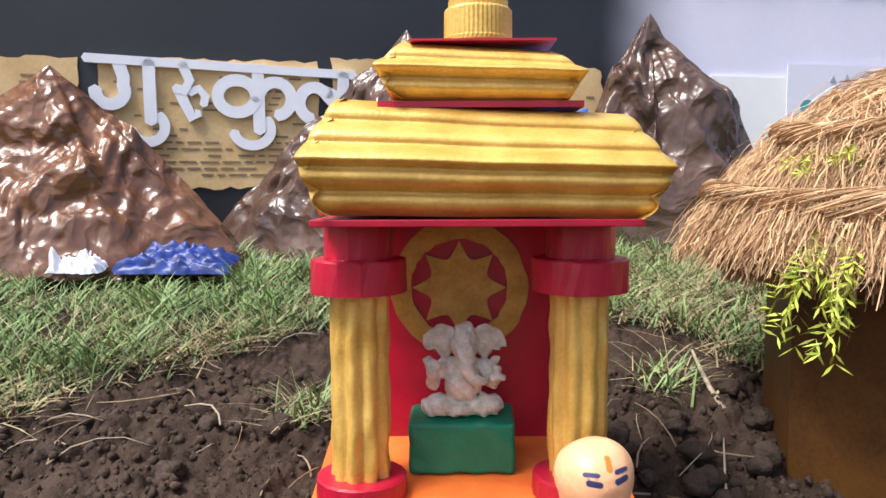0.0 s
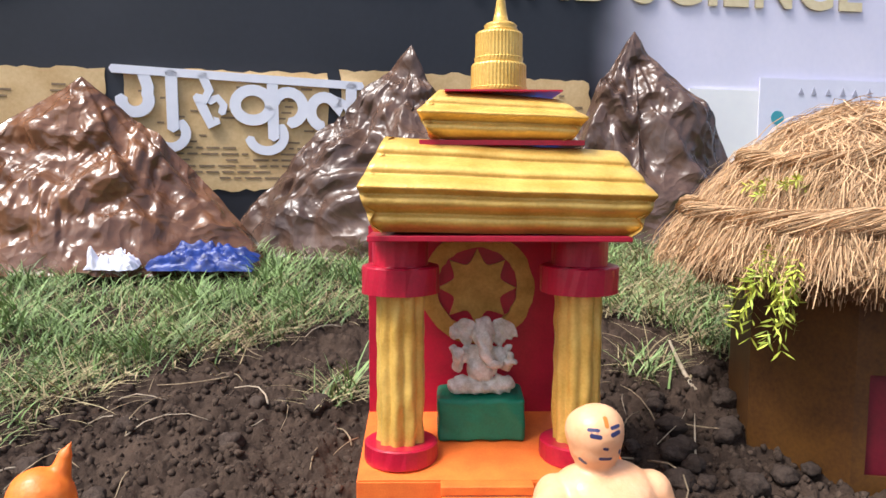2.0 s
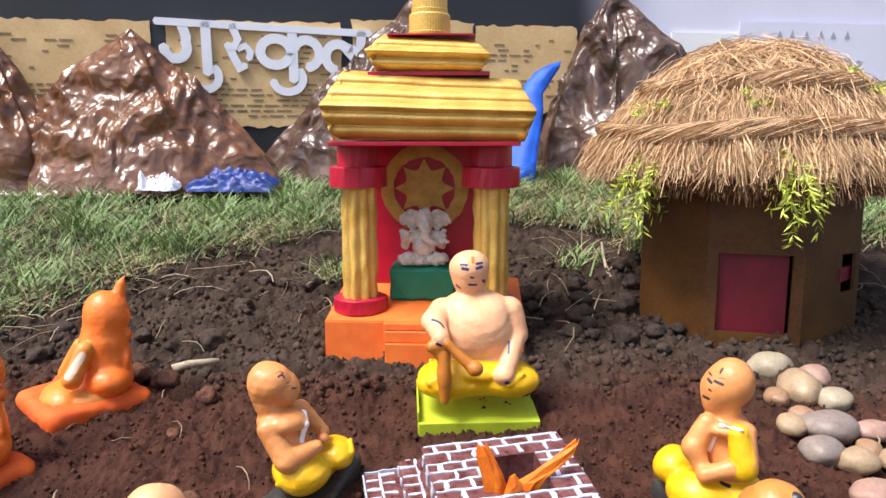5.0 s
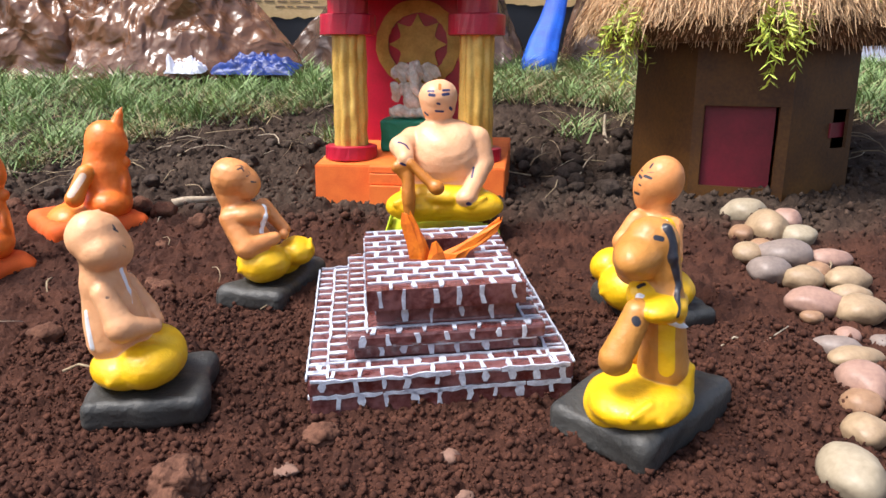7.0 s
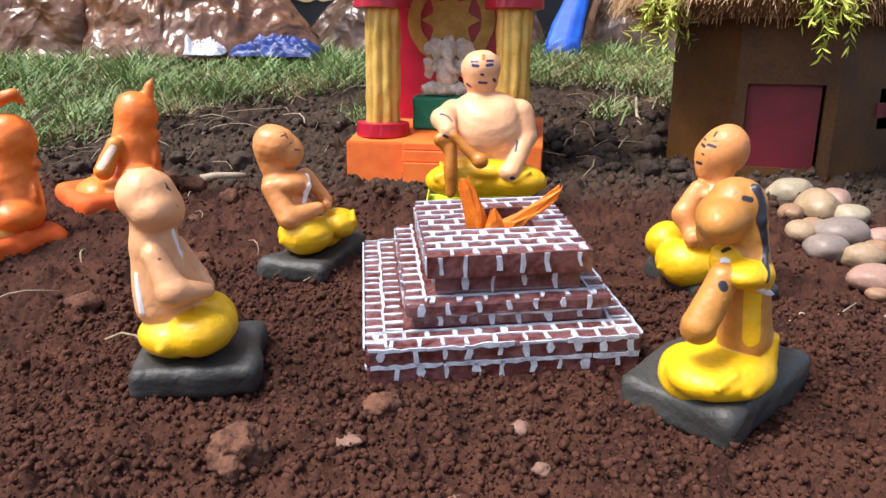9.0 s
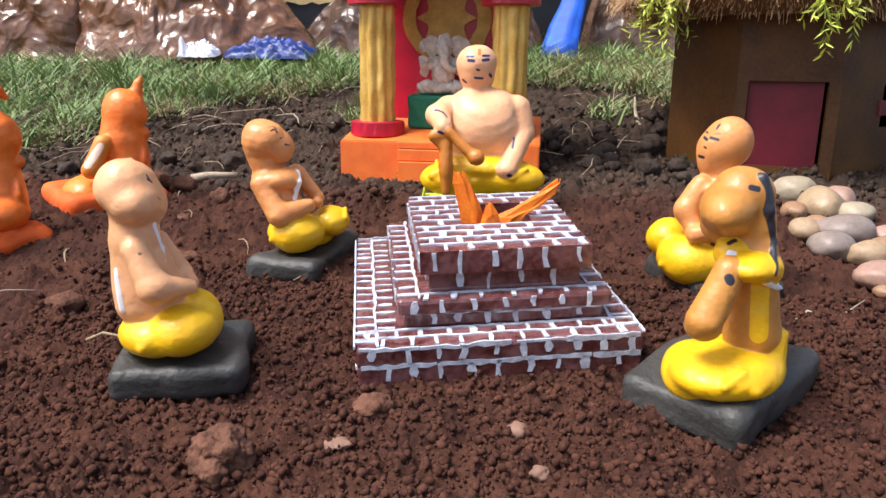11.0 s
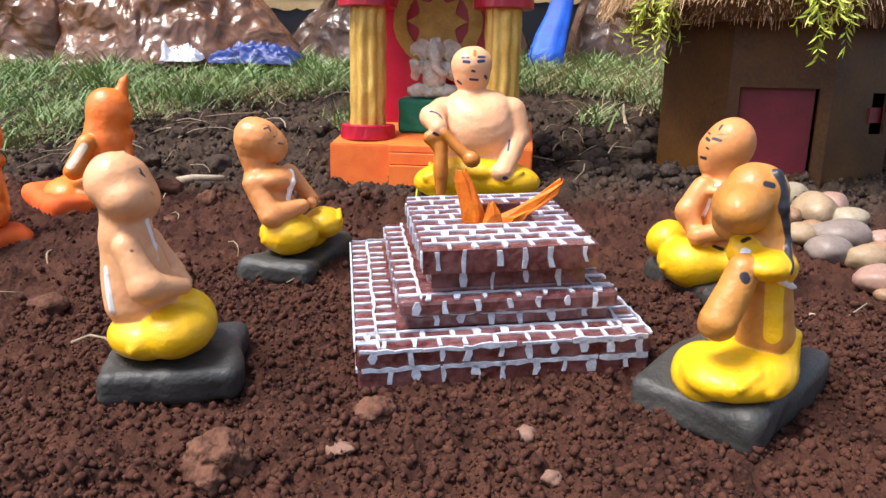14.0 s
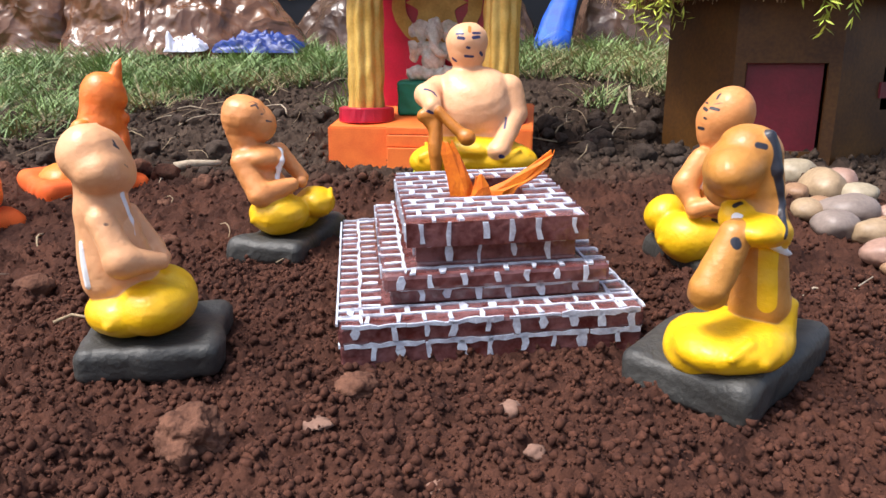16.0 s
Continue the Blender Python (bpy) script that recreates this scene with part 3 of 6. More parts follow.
# ---- mountains of crumpled plastic ----
def mountain(px, py, wl, wr, df, db, ztop, p, seed, m, label, tip=0.0, shoulders=()):
    """A crumpled sheet draped over a peak; wl and wr are the widths to its sides, df and db to its front and back."""
    n = 170
    z0 = ground_z(px, py) - 0.01
    h = ztop - z0
    rng = random.Random(int(seed * 10))
    creases = []
    for num, sc, am in ((3, 1.0, 0.017), (3, 2.4, 0.0075), (3, 6.0, 0.0022)):
        for _ in range(num):
            creases.append((Vector((rng.gauss(0, 1), rng.gauss(0, 0.6), rng.gauss(0, 1))).normalized(), rng.uniform(0, 2), sc * rng.uniform(0.7, 1.3), am * rng.uniform(0.7, 1.3)))
    V = np.zeros((n, n, 3))
    for i in range(n):
        for j in range(n):
            u, v = -1 + 2 * i / (n - 1), -1 + 2 * j / (n - 1)
            u, v = u * abs(u) ** 0.35, v * abs(v) ** 0.35
            dx, dy = u * (wl if u < 0 else wr), v * (df if v < 0 else db)
            a = math.atan2(v, u)
            r = math.hypot(u, v) * (1 + 0.16 * noise.noise(Vector((math.cos(a) * 2.2, math.sin(a) * 2.2, seed * 3.1))))
            f = max(0.0, 1 - r) ** p
            for su, sv, sh, sw in shoulders:
                f = max(f, sh * max(0.0, 1 - (math.hypot(u - su, (v - sv) * 0.8) / sw) ** 1.5))
            e = min(1.0, 3.5 * (1 - min(r, 1.0))) * min(1.0, 0.12 + 2.0 * r)
            q = Vector((dx * 11 + seed, dy * 9, f * h * 11))
            q2 = q + Vector((noise.noise(q * 0.7), noise.noise(q * 0.7 + Vector((5, 0, 0))), 0)) * 1.1
            cr = 0.0
            for w, ph, sc, am in creases:
                cr += am * (abs((w.dot(q2) * sc + ph) % 2.0 - 1.0) - 0.5)
            fold = (0.3 - abs(noise.noise(Vector((math.cos(a) * 3.4, math.sin(a) * 3.4, seed + r * 0.7))))) * 0.10 * h * min(1, 3 * r)
            V[i, j] = (px + dx + tip * f * f + cr * e * 0.35 * (1 if u > 0 else -1), py + dy - cr * e * 0.9, z0 + h * f + (cr * 0.5 + fold) * e)
    k = np.arange(n * n).reshape(n, n)
    F = np.stack([k[:-1, :-1], k[1:, :-1], k[1:, 1:], k[:-1, 1:]], -1).reshape(-1, 4)
    ob = arr_ob("model_mountain", V.reshape(-1, 3), F, m, smooth=True)
    tagged(ob, label, "model mountain", "mountains")


mountain(-0.577, 1.085, 0.34, 0.285, 0.13, 0.075, 0.400, 0.80, 3.0, M["plastic"], "crumpled shiny brown plastic mountain", shoulders=((0.58, -0.2, 0.42, 0.40), (-0.5, -0.2, 0.52, 0.4)))
mountain(-0.875, 1.075, 0.30, 0.20, 0.12, 0.05, 0.430, 0.78, 8.0, M["plastic"], "tall crumpled brown plastic mountain")
mountain(-0.060, 1.205, 0.310, 0.21, 0.13, 0.06, 0.474, 0.90, 5.0, M["dark_plastic"], "pointed crumpled brown plastic mountain behind the temple", shoulders=((-0.55, -0.3, 0.36, 0.42),))
mountain(0.350, 1.275, 0.165, 0.225, 0.12, 0.07, 0.514, 0.66, 7.0, M["dark_plastic"], "steep crumpled dark brown plastic mountain")


# ---- temple ----
def temple():
    t = thing("model_temple", Matrix.Identity(4), "red and gold card model temple with a corrugated roof", "model temple")
    # plinth: wedge blocks, front step stack
    def wedge(bm, x0, x1, y0, y1, zf, zb, zlow=-0.03):
        vs = [bm.verts.new(p) for p in ((x0, y0, zlow), (x1, y0, zlow), (x1, y1, zlow), (x0, y1, zlow), (x0, y0, zf), (x1, y0, zf), (x1, y1, zb), (x0, y1, zb))]
        for f in ((3, 2, 1, 0), (4, 5, 6, 7), (0, 1, 5, 4), (1, 2, 6, 5), (2, 3, 7, 6), (3, 0, 4, 7)):
            bm.faces.new([vs[i] for i in f])
        bmesh.ops.bevel(bm, geom=bm.edges[:], offset=0.0012, segments=2, affect='EDGES')
    bm = bmesh.new()
    wedge(bm, -0.0785, 0.1195, 0.4115, 0.545, 0.0255, 0.0445)
    part("plinth", bm, M["orange"], t, "orange painted card plinth")
    for i, (ya, za, zb) in enumerate(((0.399, 0.0265, 0.0200), (0.396, 0.0194, 0.0085), (0.393, 0.0079, -0.025))):
        bm = bmesh.new()
        box(bm, -0.0185 + 0.001 * i, ya, zb, 0.047 + 0.001 * i, 0.4110, za, 0.0007)
        part("step", bm, M["orange"], t)
    bm = bmesh.new()
    for z in (0.0197, 0.0082):
        box(bm, -0.015, 0.3985, z - 0.0002, 0.045, 0.405, z + 0.0004)
    part("card_edge", bm, M["cut"], t, "dark gaps between the step layers")
    # back panel
    bm = bmesh.new()
    box(bm, -0.078, 0.520, 0.040, 0.080, 0.526, 0.201, 0.0006)
    panel = part("back_panel", bm, M["red"], t)
    cx, cz, R = 0.0135, 0.1490, 0.0480
    rng = random.Random(2)
    bm = bmesh.new()
    n = 48
    ro = [R + rng.uniform(-0.0008, 0.0008) for _ in range(n)]
    ri = [0.0338 + rng.uniform(-0.0008, 0.0008) for _ in range(n)]
    V = [[bm.verts.new((cx + r[k] * math.cos(2 * math.pi * k / n), y, cz + r[k] * math.sin(2 * math.pi * k / n))) for k in range(n)] for r in (ro, ri) for y in (0.5175, 0.5205)]
    for k in range(n):
        j = (k + 1) % n
        for a, b in ((0, 2), (1, 3), (0, 1), (2, 3)):
            bm.faces.new((V[a][k], V[a][j], V[b][j], V[b][k]))
    bmesh.ops.recalc_face_normals(bm, faces=bm.faces[:])
    part("gold_ring", bm, M["gold_flat"], panel, "gold paper ring")
    bm = bmesh.new()
    pts = []
    for k in range(8):
        for s in range(6):
            a = math.pi / 2 + 2 * math.pi * (k + s / 6) / 8
            r = 0.0330 - 0.0118 * math.sin(math.pi * s / 6) ** 0.8
            pts.append((cx + r * math.cos(a), cz + r * math.sin(a)))
    prism(bm, pts, 0.5165, 0.5205)
    part("gold_star", bm, M["gold_flat"], panel, "eight-pointed gold paper flower")
    # columns
    for k, (x, y) in enumerate(((-0.0480, 0.448), (0.0855, 0.450))):
        bm = bmesh.new()
        lathe(bm, [(0.0276, 0.0285), (0.0280, 0.030), (0.0276, 0.0420), (0.026, 0.0430)], 40, (x, y), 0.0003, k)
        part("column_base", bm, M["red"], t, smooth=False)
        bm = bmesh.new()
        n = 72
        prev = None
        for i in range(29):
            z = 0.0428 + (0.1565 - 0.0428) * i / 28
            ring = []
            for q in range(n):
                a = 2 * math.pi * q / n
                r = 0.0166 + 0.0034 * (abs(math.sin(a * 4.5 + k)) - 0.55) + 0.0016 * noise.noise(Vector((math.cos(a) * 3, math.sin(a) * 3, z * 60 + 9 * k)))
                ring.append(bm.verts.new((x + r * math.cos(a), y + r * math.sin(a), z)))
            if prev:
                for q in range(n):
                    bm.faces.new((prev[q], prev[(q + 1) % n], ring[(q + 1) % n], ring[q]))
            prev = ring
        part("column_shaft", bm, M["gold"], t, "rolled gold corrugated card column", smooth=True)
        bm = bmesh.new()
        lathe(bm, [(0.0265, 0.1560), (0.0288, 0.1565), (0.0288, 0.1755), (0.0278, 0.1765)], 40, (x, y), 0.0008, 5 + k)
        part("lower_capital", bm, M["red"], t)
        bm = bmesh.new()
        lathe(bm, [(0.0203, 0.1765), (0.0205, 0.1772), (0.0205, 0.1975)], 36, (x, y), 0.0006, 8 + k)
        part("upper_capital", bm, M["red"], t)
    bm = bmesh.new()
    box(bm, -0.069, 0.402, 0.1975, 0.112, 0.535, 0.2015, 0.0006)
    part("ceiling_board", bm, M["red"], t)

    # corrugated roof tiers: a wavy skirt, wide in the middle, chamfered at the ends
    def skirt(name, cx, cy, half, dep, z0, z1, zmid, waves, inset_top, inset_bot, seed, tilt):
        bm = bmesh.new()
        nz = waves * 12
        nx = 40

        def ring(f, extra):
            z = z0 + (z1 - z0) * f
            g = (z - zmid) / (z1 - zmid) if z > zmid else (zmid - z) / (zmid - z0)
            ins = (inset_top if z > zmid else inset_bot) * g
            wv = 0.0066 * (abs(math.sin(math.pi * waves * f - 0.1)) ** 0.8 - 0.55) + extra
            return z, ins, wv
        faces = []
        for thick in (0.0, -0.0016):
            rows = []
            for i in range(nz + 1):
                z, ins, wv = ring(i / nz, thick)
                back = (dep * 0.55) * max(0, (z - zmid) / (z1 - zmid)) if z > zmid else (dep * 0.18) * (zmid - z) / (zmid - z0)
                row = []
                for q in range(nx + 1):
                    s = -1 + 2 * q / nx
                    x = cx + s * (half - ins)
                    wob = 0.0008 * noise.noise(Vector((x * 30, z * 60, seed)))
                    row.append(bm.verts.new((x, cy - dep + back - wv + wob, z + tilt * s * (0.4 + 1.4 * i / nz) + 0.0009 * noise.noise(Vector((x * 22, seed, z * 9))))))
                rows.append(row)
            for a, b in zip(rows, rows[1:]):
                for q in range(nx):
                    bm.faces.new((a[q], a[q + 1], b[q + 1], b[q]) if thick == 0.0 else (b[q], b[q + 1], a[q + 1], a[q]))
            faces.append(rows)
        o, i_ = faces
        for q in range(nx):
            bm.faces.new((o[0][q + 1], o[0][q], i_[0][q], i_[0][q + 1]))
            bm.faces.new((o[-1][q], o[-1][q + 1], i_[-1][q + 1], i_[-1][q]))
        for r in range(nz):
            bm.faces.new((o[r][0], o[r + 1][0], i_[r + 1][0], i_[r][0]))
            bm.faces.new((o[r + 1][-1], o[r][-1], i_[r][-1], i_[r + 1][-1]))
        part(name, bm, M["gold"], t, "gold painted corrugated card", smooth=True)
        # side cheeks, and a core with the roof's inner shade put into its colour
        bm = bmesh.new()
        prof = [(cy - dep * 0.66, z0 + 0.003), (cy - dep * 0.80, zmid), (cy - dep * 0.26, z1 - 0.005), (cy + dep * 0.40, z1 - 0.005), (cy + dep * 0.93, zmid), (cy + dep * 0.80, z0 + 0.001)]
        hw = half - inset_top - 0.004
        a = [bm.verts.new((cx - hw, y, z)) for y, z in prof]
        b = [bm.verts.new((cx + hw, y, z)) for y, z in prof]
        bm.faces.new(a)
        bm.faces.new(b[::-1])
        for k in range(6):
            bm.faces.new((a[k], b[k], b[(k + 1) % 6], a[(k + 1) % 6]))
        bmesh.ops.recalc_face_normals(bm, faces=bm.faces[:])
        part("roof_core", bm, M["card"], t, "core filling the roof, near-black for the shade inside")
        for sgn in (-1, 1):
            bm = bmesh.new()
            rows = []
            for i in range(nz + 1):
                z, ins, wv = ring(i / nz, 0)
                g = max(0, (z - zmid) / (z1 - zmid)) if z > zmid else 0
                d2 = dep * (0.97 - 0.5 * g)
                rows.append([bm.verts.new((cx + sgn * (half - ins - 0.004 + wv * 0.9), cy + d2 * (-1 + 2 * q / 8), z + tilt * sgn * (0.4 + 1.4 * i / nz))) for q in range(9)])
            for r0, r1 in zip(rows, rows[1:]):
                for q in range(8):
                    bm.faces.new((r0[q], r0[q + 1], r1[q + 1], r1[q]))
            part("roof_side", bm, M["gold"], t, smooth=True)
    skirt("roof_front", 0.0255, 0.467, 0.1005, 0.072, 0.2025, 0.2650, 0.2315, 5, 0.0165, 0.010, 1, -0.0028)
    bm = bmesh.new()
    box(bm, -0.034, 0.428, 0.2640, 0.083, 0.51, 0.2675)
    part("roof_board", bm, M["red"], t)
    skirt("upper_roof_front", 0.0240, 0.467, 0.0598, 0.046, 0.2675, 0.3015, 0.2850, 3, 0.0165, 0.010, 4, -0.0018)
    bm = bmesh.new()
    box(bm, -0.0160, 0.434, 0.3022, 0.068, 0.492, 0.3034)
    part("top_card", bm, M["red"], t)
    # spire from ribbed caps
    def ribbed(name, r, z0, z1, n, band):
        bm = bmesh.new()
        rows = []
        for z, k in ((z0, 1.0), (z0 + 0.0008, 1.02), (z0 + band, 1.02), (z0 + band + 0.0006, 0.985), (z1 - 0.0015, 0.975), (z1, 0.93)):
            rows.append([bm.verts.new((0.0240 + (r * k + (0.0004 if q % 2 else 0) * (band < z - z0 < z1 - z0 - 0.001)) * math.cos(2 * math.pi * q / n), 0.455 + (r * k + (0.0004 if q % 2 else 0) * (band < z - z0 < z1 - z0 - 0.001)) * math.sin(2 * math.pi * q / n), z)) for q in range(n)])
        for a, b in zip(rows, rows[1:]):
            for q in range(n):
                bm.faces.new((a[q], a[(q + 1) % n], b[(q + 1) % n], b[q]))
        bm.faces.new(rows[-1])
        part(name, bm, M["gold"], t, "gold painted ribbed bottle cap")
    ribbed("spire_cap", 0.0203, 0.3034, 0.3240, 96, 0.003)
    ribbed("spire_cap", 0.0172, 0.3240, 0.3465, 84, 0.004)
    bm = bmesh.new()
    lathe(bm, [(r, z + 0.0118) for r, z in ((0.0125, 0.3345), (0.0125, 0.337), (0.0115, 0.338), (0.0122, 0.3395), (0.0105, 0.3412), (0.0058, 0.343), (0.0042, 0.350), (0.0026, 0.362), (0.0030, 0.3635), (0.0016, 0.365))], 24, (0.0250, 0.455), 0.0001)
    part("nozzle", bm, M["gold"], t, "gold painted pointed nozzle", smooth=True)


temple()


def pedestal():
    ob = melt("green_pedestal", [[("slab", (0, 0, 0.0172), (0.0345, 0.020, 0.0172), 0.003)]], [], M["green"], 0.0012, lump=0.0005, lump_scale=150)
    ob.matrix_world = pose(0.0145, 0.486, 0.0350, 3, 0, 0)
    tagged(ob, "small green painted block under the white idol", "pedestal")


pedestal()


def idol():
    """The white seated elephant-headed figure, in one piece."""
    g = [("ball", (0, 0, 0.006), (0.026, 0.013, 0.0062)), ("ball", (-0.015, -0.004, 0.0075), (0.0115, 0.0085, 0.0072)), ("ball", (0.015, -0.004, 0.0075), (0.0115, 0.0085, 0.0072)),
         ("ball", (0, -0.002, 0.020), (0.0115, 0.0095, 0.0115)), ("ball", (0, 0.001, 0.031), (0.0125, 0.0075, 0.008)),
         ("ball", (0.001, -0.001, 0.047), (0.0088, 0.0085, 0.0105)), ("ball", (0.001, 0, 0.056), (0.006, 0.006, 0.005)),
         ("ball", (-0.0150, 0.0035, 0.0500), (0.0115, 0.0020, 0.0078), -28), ("ball", (0.0170, 0.0035, 0.0500), (0.0115, 0.0020, 0.0078), 28), ("ball", (-0.0120, 0.003, 0.0445), (0.0060, 0.0020, 0.0080)), ("ball", (0.0140, 0.003, 0.0445), (0.0060, 0.0020, 0.0080)),
         ("rod", (0.0015, -0.008, 0.045), (0.002, -0.0115, 0.034), 0.0048, 0.0040), ("rod", (0.002, -0.0115, 0.034), (0.006, -0.012, 0.026), 0.0040, 0.0034), ("rod", (0.006, -0.012, 0.026), (0.0125, -0.012, 0.0255), 0.0034, 0.0028),
         ("rod", (-0.012, 0, 0.033), (-0.019, -0.003, 0.022), 0.0045, 0.0042), ("rod", (-0.019, -0.004, 0.022), (-0.019, -0.009, 0.032), 0.004, 0.0035), ("ball", (-0.0195, -0.009, 0.034), (0.004, 0.003, 0.0055)),
         ("rod", (0.012, 0, 0.033), (0.0185, -0.004, 0.022), 0.0045, 0.0042), ("rod", (0.0185, -0.004, 0.022), (0.0205, -0.009, 0.026), 0.004, 0.0038), ("ball", (0.022, -0.009, 0.027), (0.006, 0.005, 0.0028)), ("ball", (0.022, -0.009, 0.032), (0.0032, 0.003, 0.0035)),
         ("rod", (-0.016, 0.002, 0.026), (-0.022, 0.0, 0.036), 0.0032, 0.003), ("rod", (0.016, 0.002, 0.026), (0.021, 0.0, 0.036), 0.0032, 0.0026)]
    for s in (-1, 1):
        for k in range(3):
            g.append(("rod", (s * 0.004, -0.0105, 0.004 + 0.002 * k), (s * 0.022, -0.0085, 0.003 + 0.0035 * k), 0.0013, 0.0009))
    ob = melt("elephant_idol", [g], [], M["stone"], 0.0008, blend=0.0013, lump=0.0006, lump_scale=420)
    ob.matrix_world = pose(0.0150, 0.483, 0.0692, 3, 0, 2) @ Matrix.Diagonal((1.03, 1.0, 1.03, 1))
    tagged(ob, "small ivory white seated elephant-headed idol on the green block", "idol")


idol()


# ---- brick-painted altar ----
AM = Matrix(((0.9708, -0.2355, 0.0, 0.0340), (0.2390, 0.9660, -0.10, 0.0270), (0.045, 0.105, 0.995, -0.0555), (0, 0, 0, 1)))


def stroke_box(bm, rng, c, along, up, normal, length, width):
    """A dab of thick white paint: a wavy strip lying on a face."""
    n = max(2, int(length / 0.004))
    L, R = [], []
    for i in range(n + 1):
        f = i / n - 0.5
        w = width * rng.uniform(0.62, 1.45) * (0.75 if i in (0, n) else 1)
        o = rng.uniform(-0.0006, 0.0006)
        p = c + along * (f * length) + up * o
        L.append(bm.verts.new(p + up * w / 2 + normal * 0.0007))
        R.append(bm.verts.new(p - up * w / 2 + normal * 0.0007))
    for i in range(n):
        bm.faces.new((R[i], R[i + 1], L[i + 1], L[i]))
    out = bmesh.ops.extrude_face_region(bm, geom=[f for f in bm.faces if all(v in L or v in R for v in f.verts)])
    bmesh.ops.translate(bm, verts=[v for v in out["geom"] if isinstance(v, bmesh.types.BMVert)], vec=-normal * 0.0010)


def brick_face(bm, rng, o, ax, ay, nrm, w, h, rows, bl, heavy=1.0):
    """Painted mortar on a face from corner o: w along ax, h along ay."""
    rh = h / rows
    for r in range(rows + 1):
        if r not in (0,) and (r < rows or rows == 1 or heavy > 0.9):
            v = min(max(r * rh, 0.0009), h - 0.0009)
            stroke_box(bm, rng, o + ax * (w / 2) + ay * v, ax, ay, nrm, w * rng.uniform(0.97, 0.995), 0.0015 * heavy)
    for r in range(rows):
        x = bl * (0.5 if r % 2 else 1.0)
        while x < w - 0.003:
            stroke_box(bm, rng, o + ax * (x + rng.uniform(-0.0008, 0.0008)) + ay * ((r + 0.5) * rh), ay, ax, nrm, rh * rng.uniform(0.72, 0.98), 0.0024 * heavy * rng.uniform(0.7, 1.35))
            x += bl * rng.uniform(0.92, 1.08)


def course(bm, rng, o, ax, ay, nrm, w, h, bl, x, line):
    """One course of painted bricks on an upright face: uneven dabs, and a thick line along its head."""
    while x < w - 0.003:
        k = rng.uniform(0.55, 1.0)
        stroke_box(bm, rng, o + ax * (x + rng.uniform(-0.0012, 0.0012)) + ay * (h * (0.5 + 0.25 * (1 - k))), (ay + ax * rng.uniform(-0.14, 0.14)).normalized(), ax, nrm, h * k, 0.0027 * rng.uniform(0.75, 1.5))
        x += bl * rng.uniform(0.86, 1.14)
    if line:
        a = 0.002
        while a < w - 0.006:
            b = min(w - 0.001, a + rng.uniform(0.018, 0.05))
            stroke_box(bm, rng, o + ax * ((a + b) / 2) + ay * (h - rng.uniform(0.0002, 0.0012)), ax, ay, nrm, b - a, 0.0019 * rng.uniform(0.7, 1.5))
            a = b - rng.uniform(-0.003, 0.003)


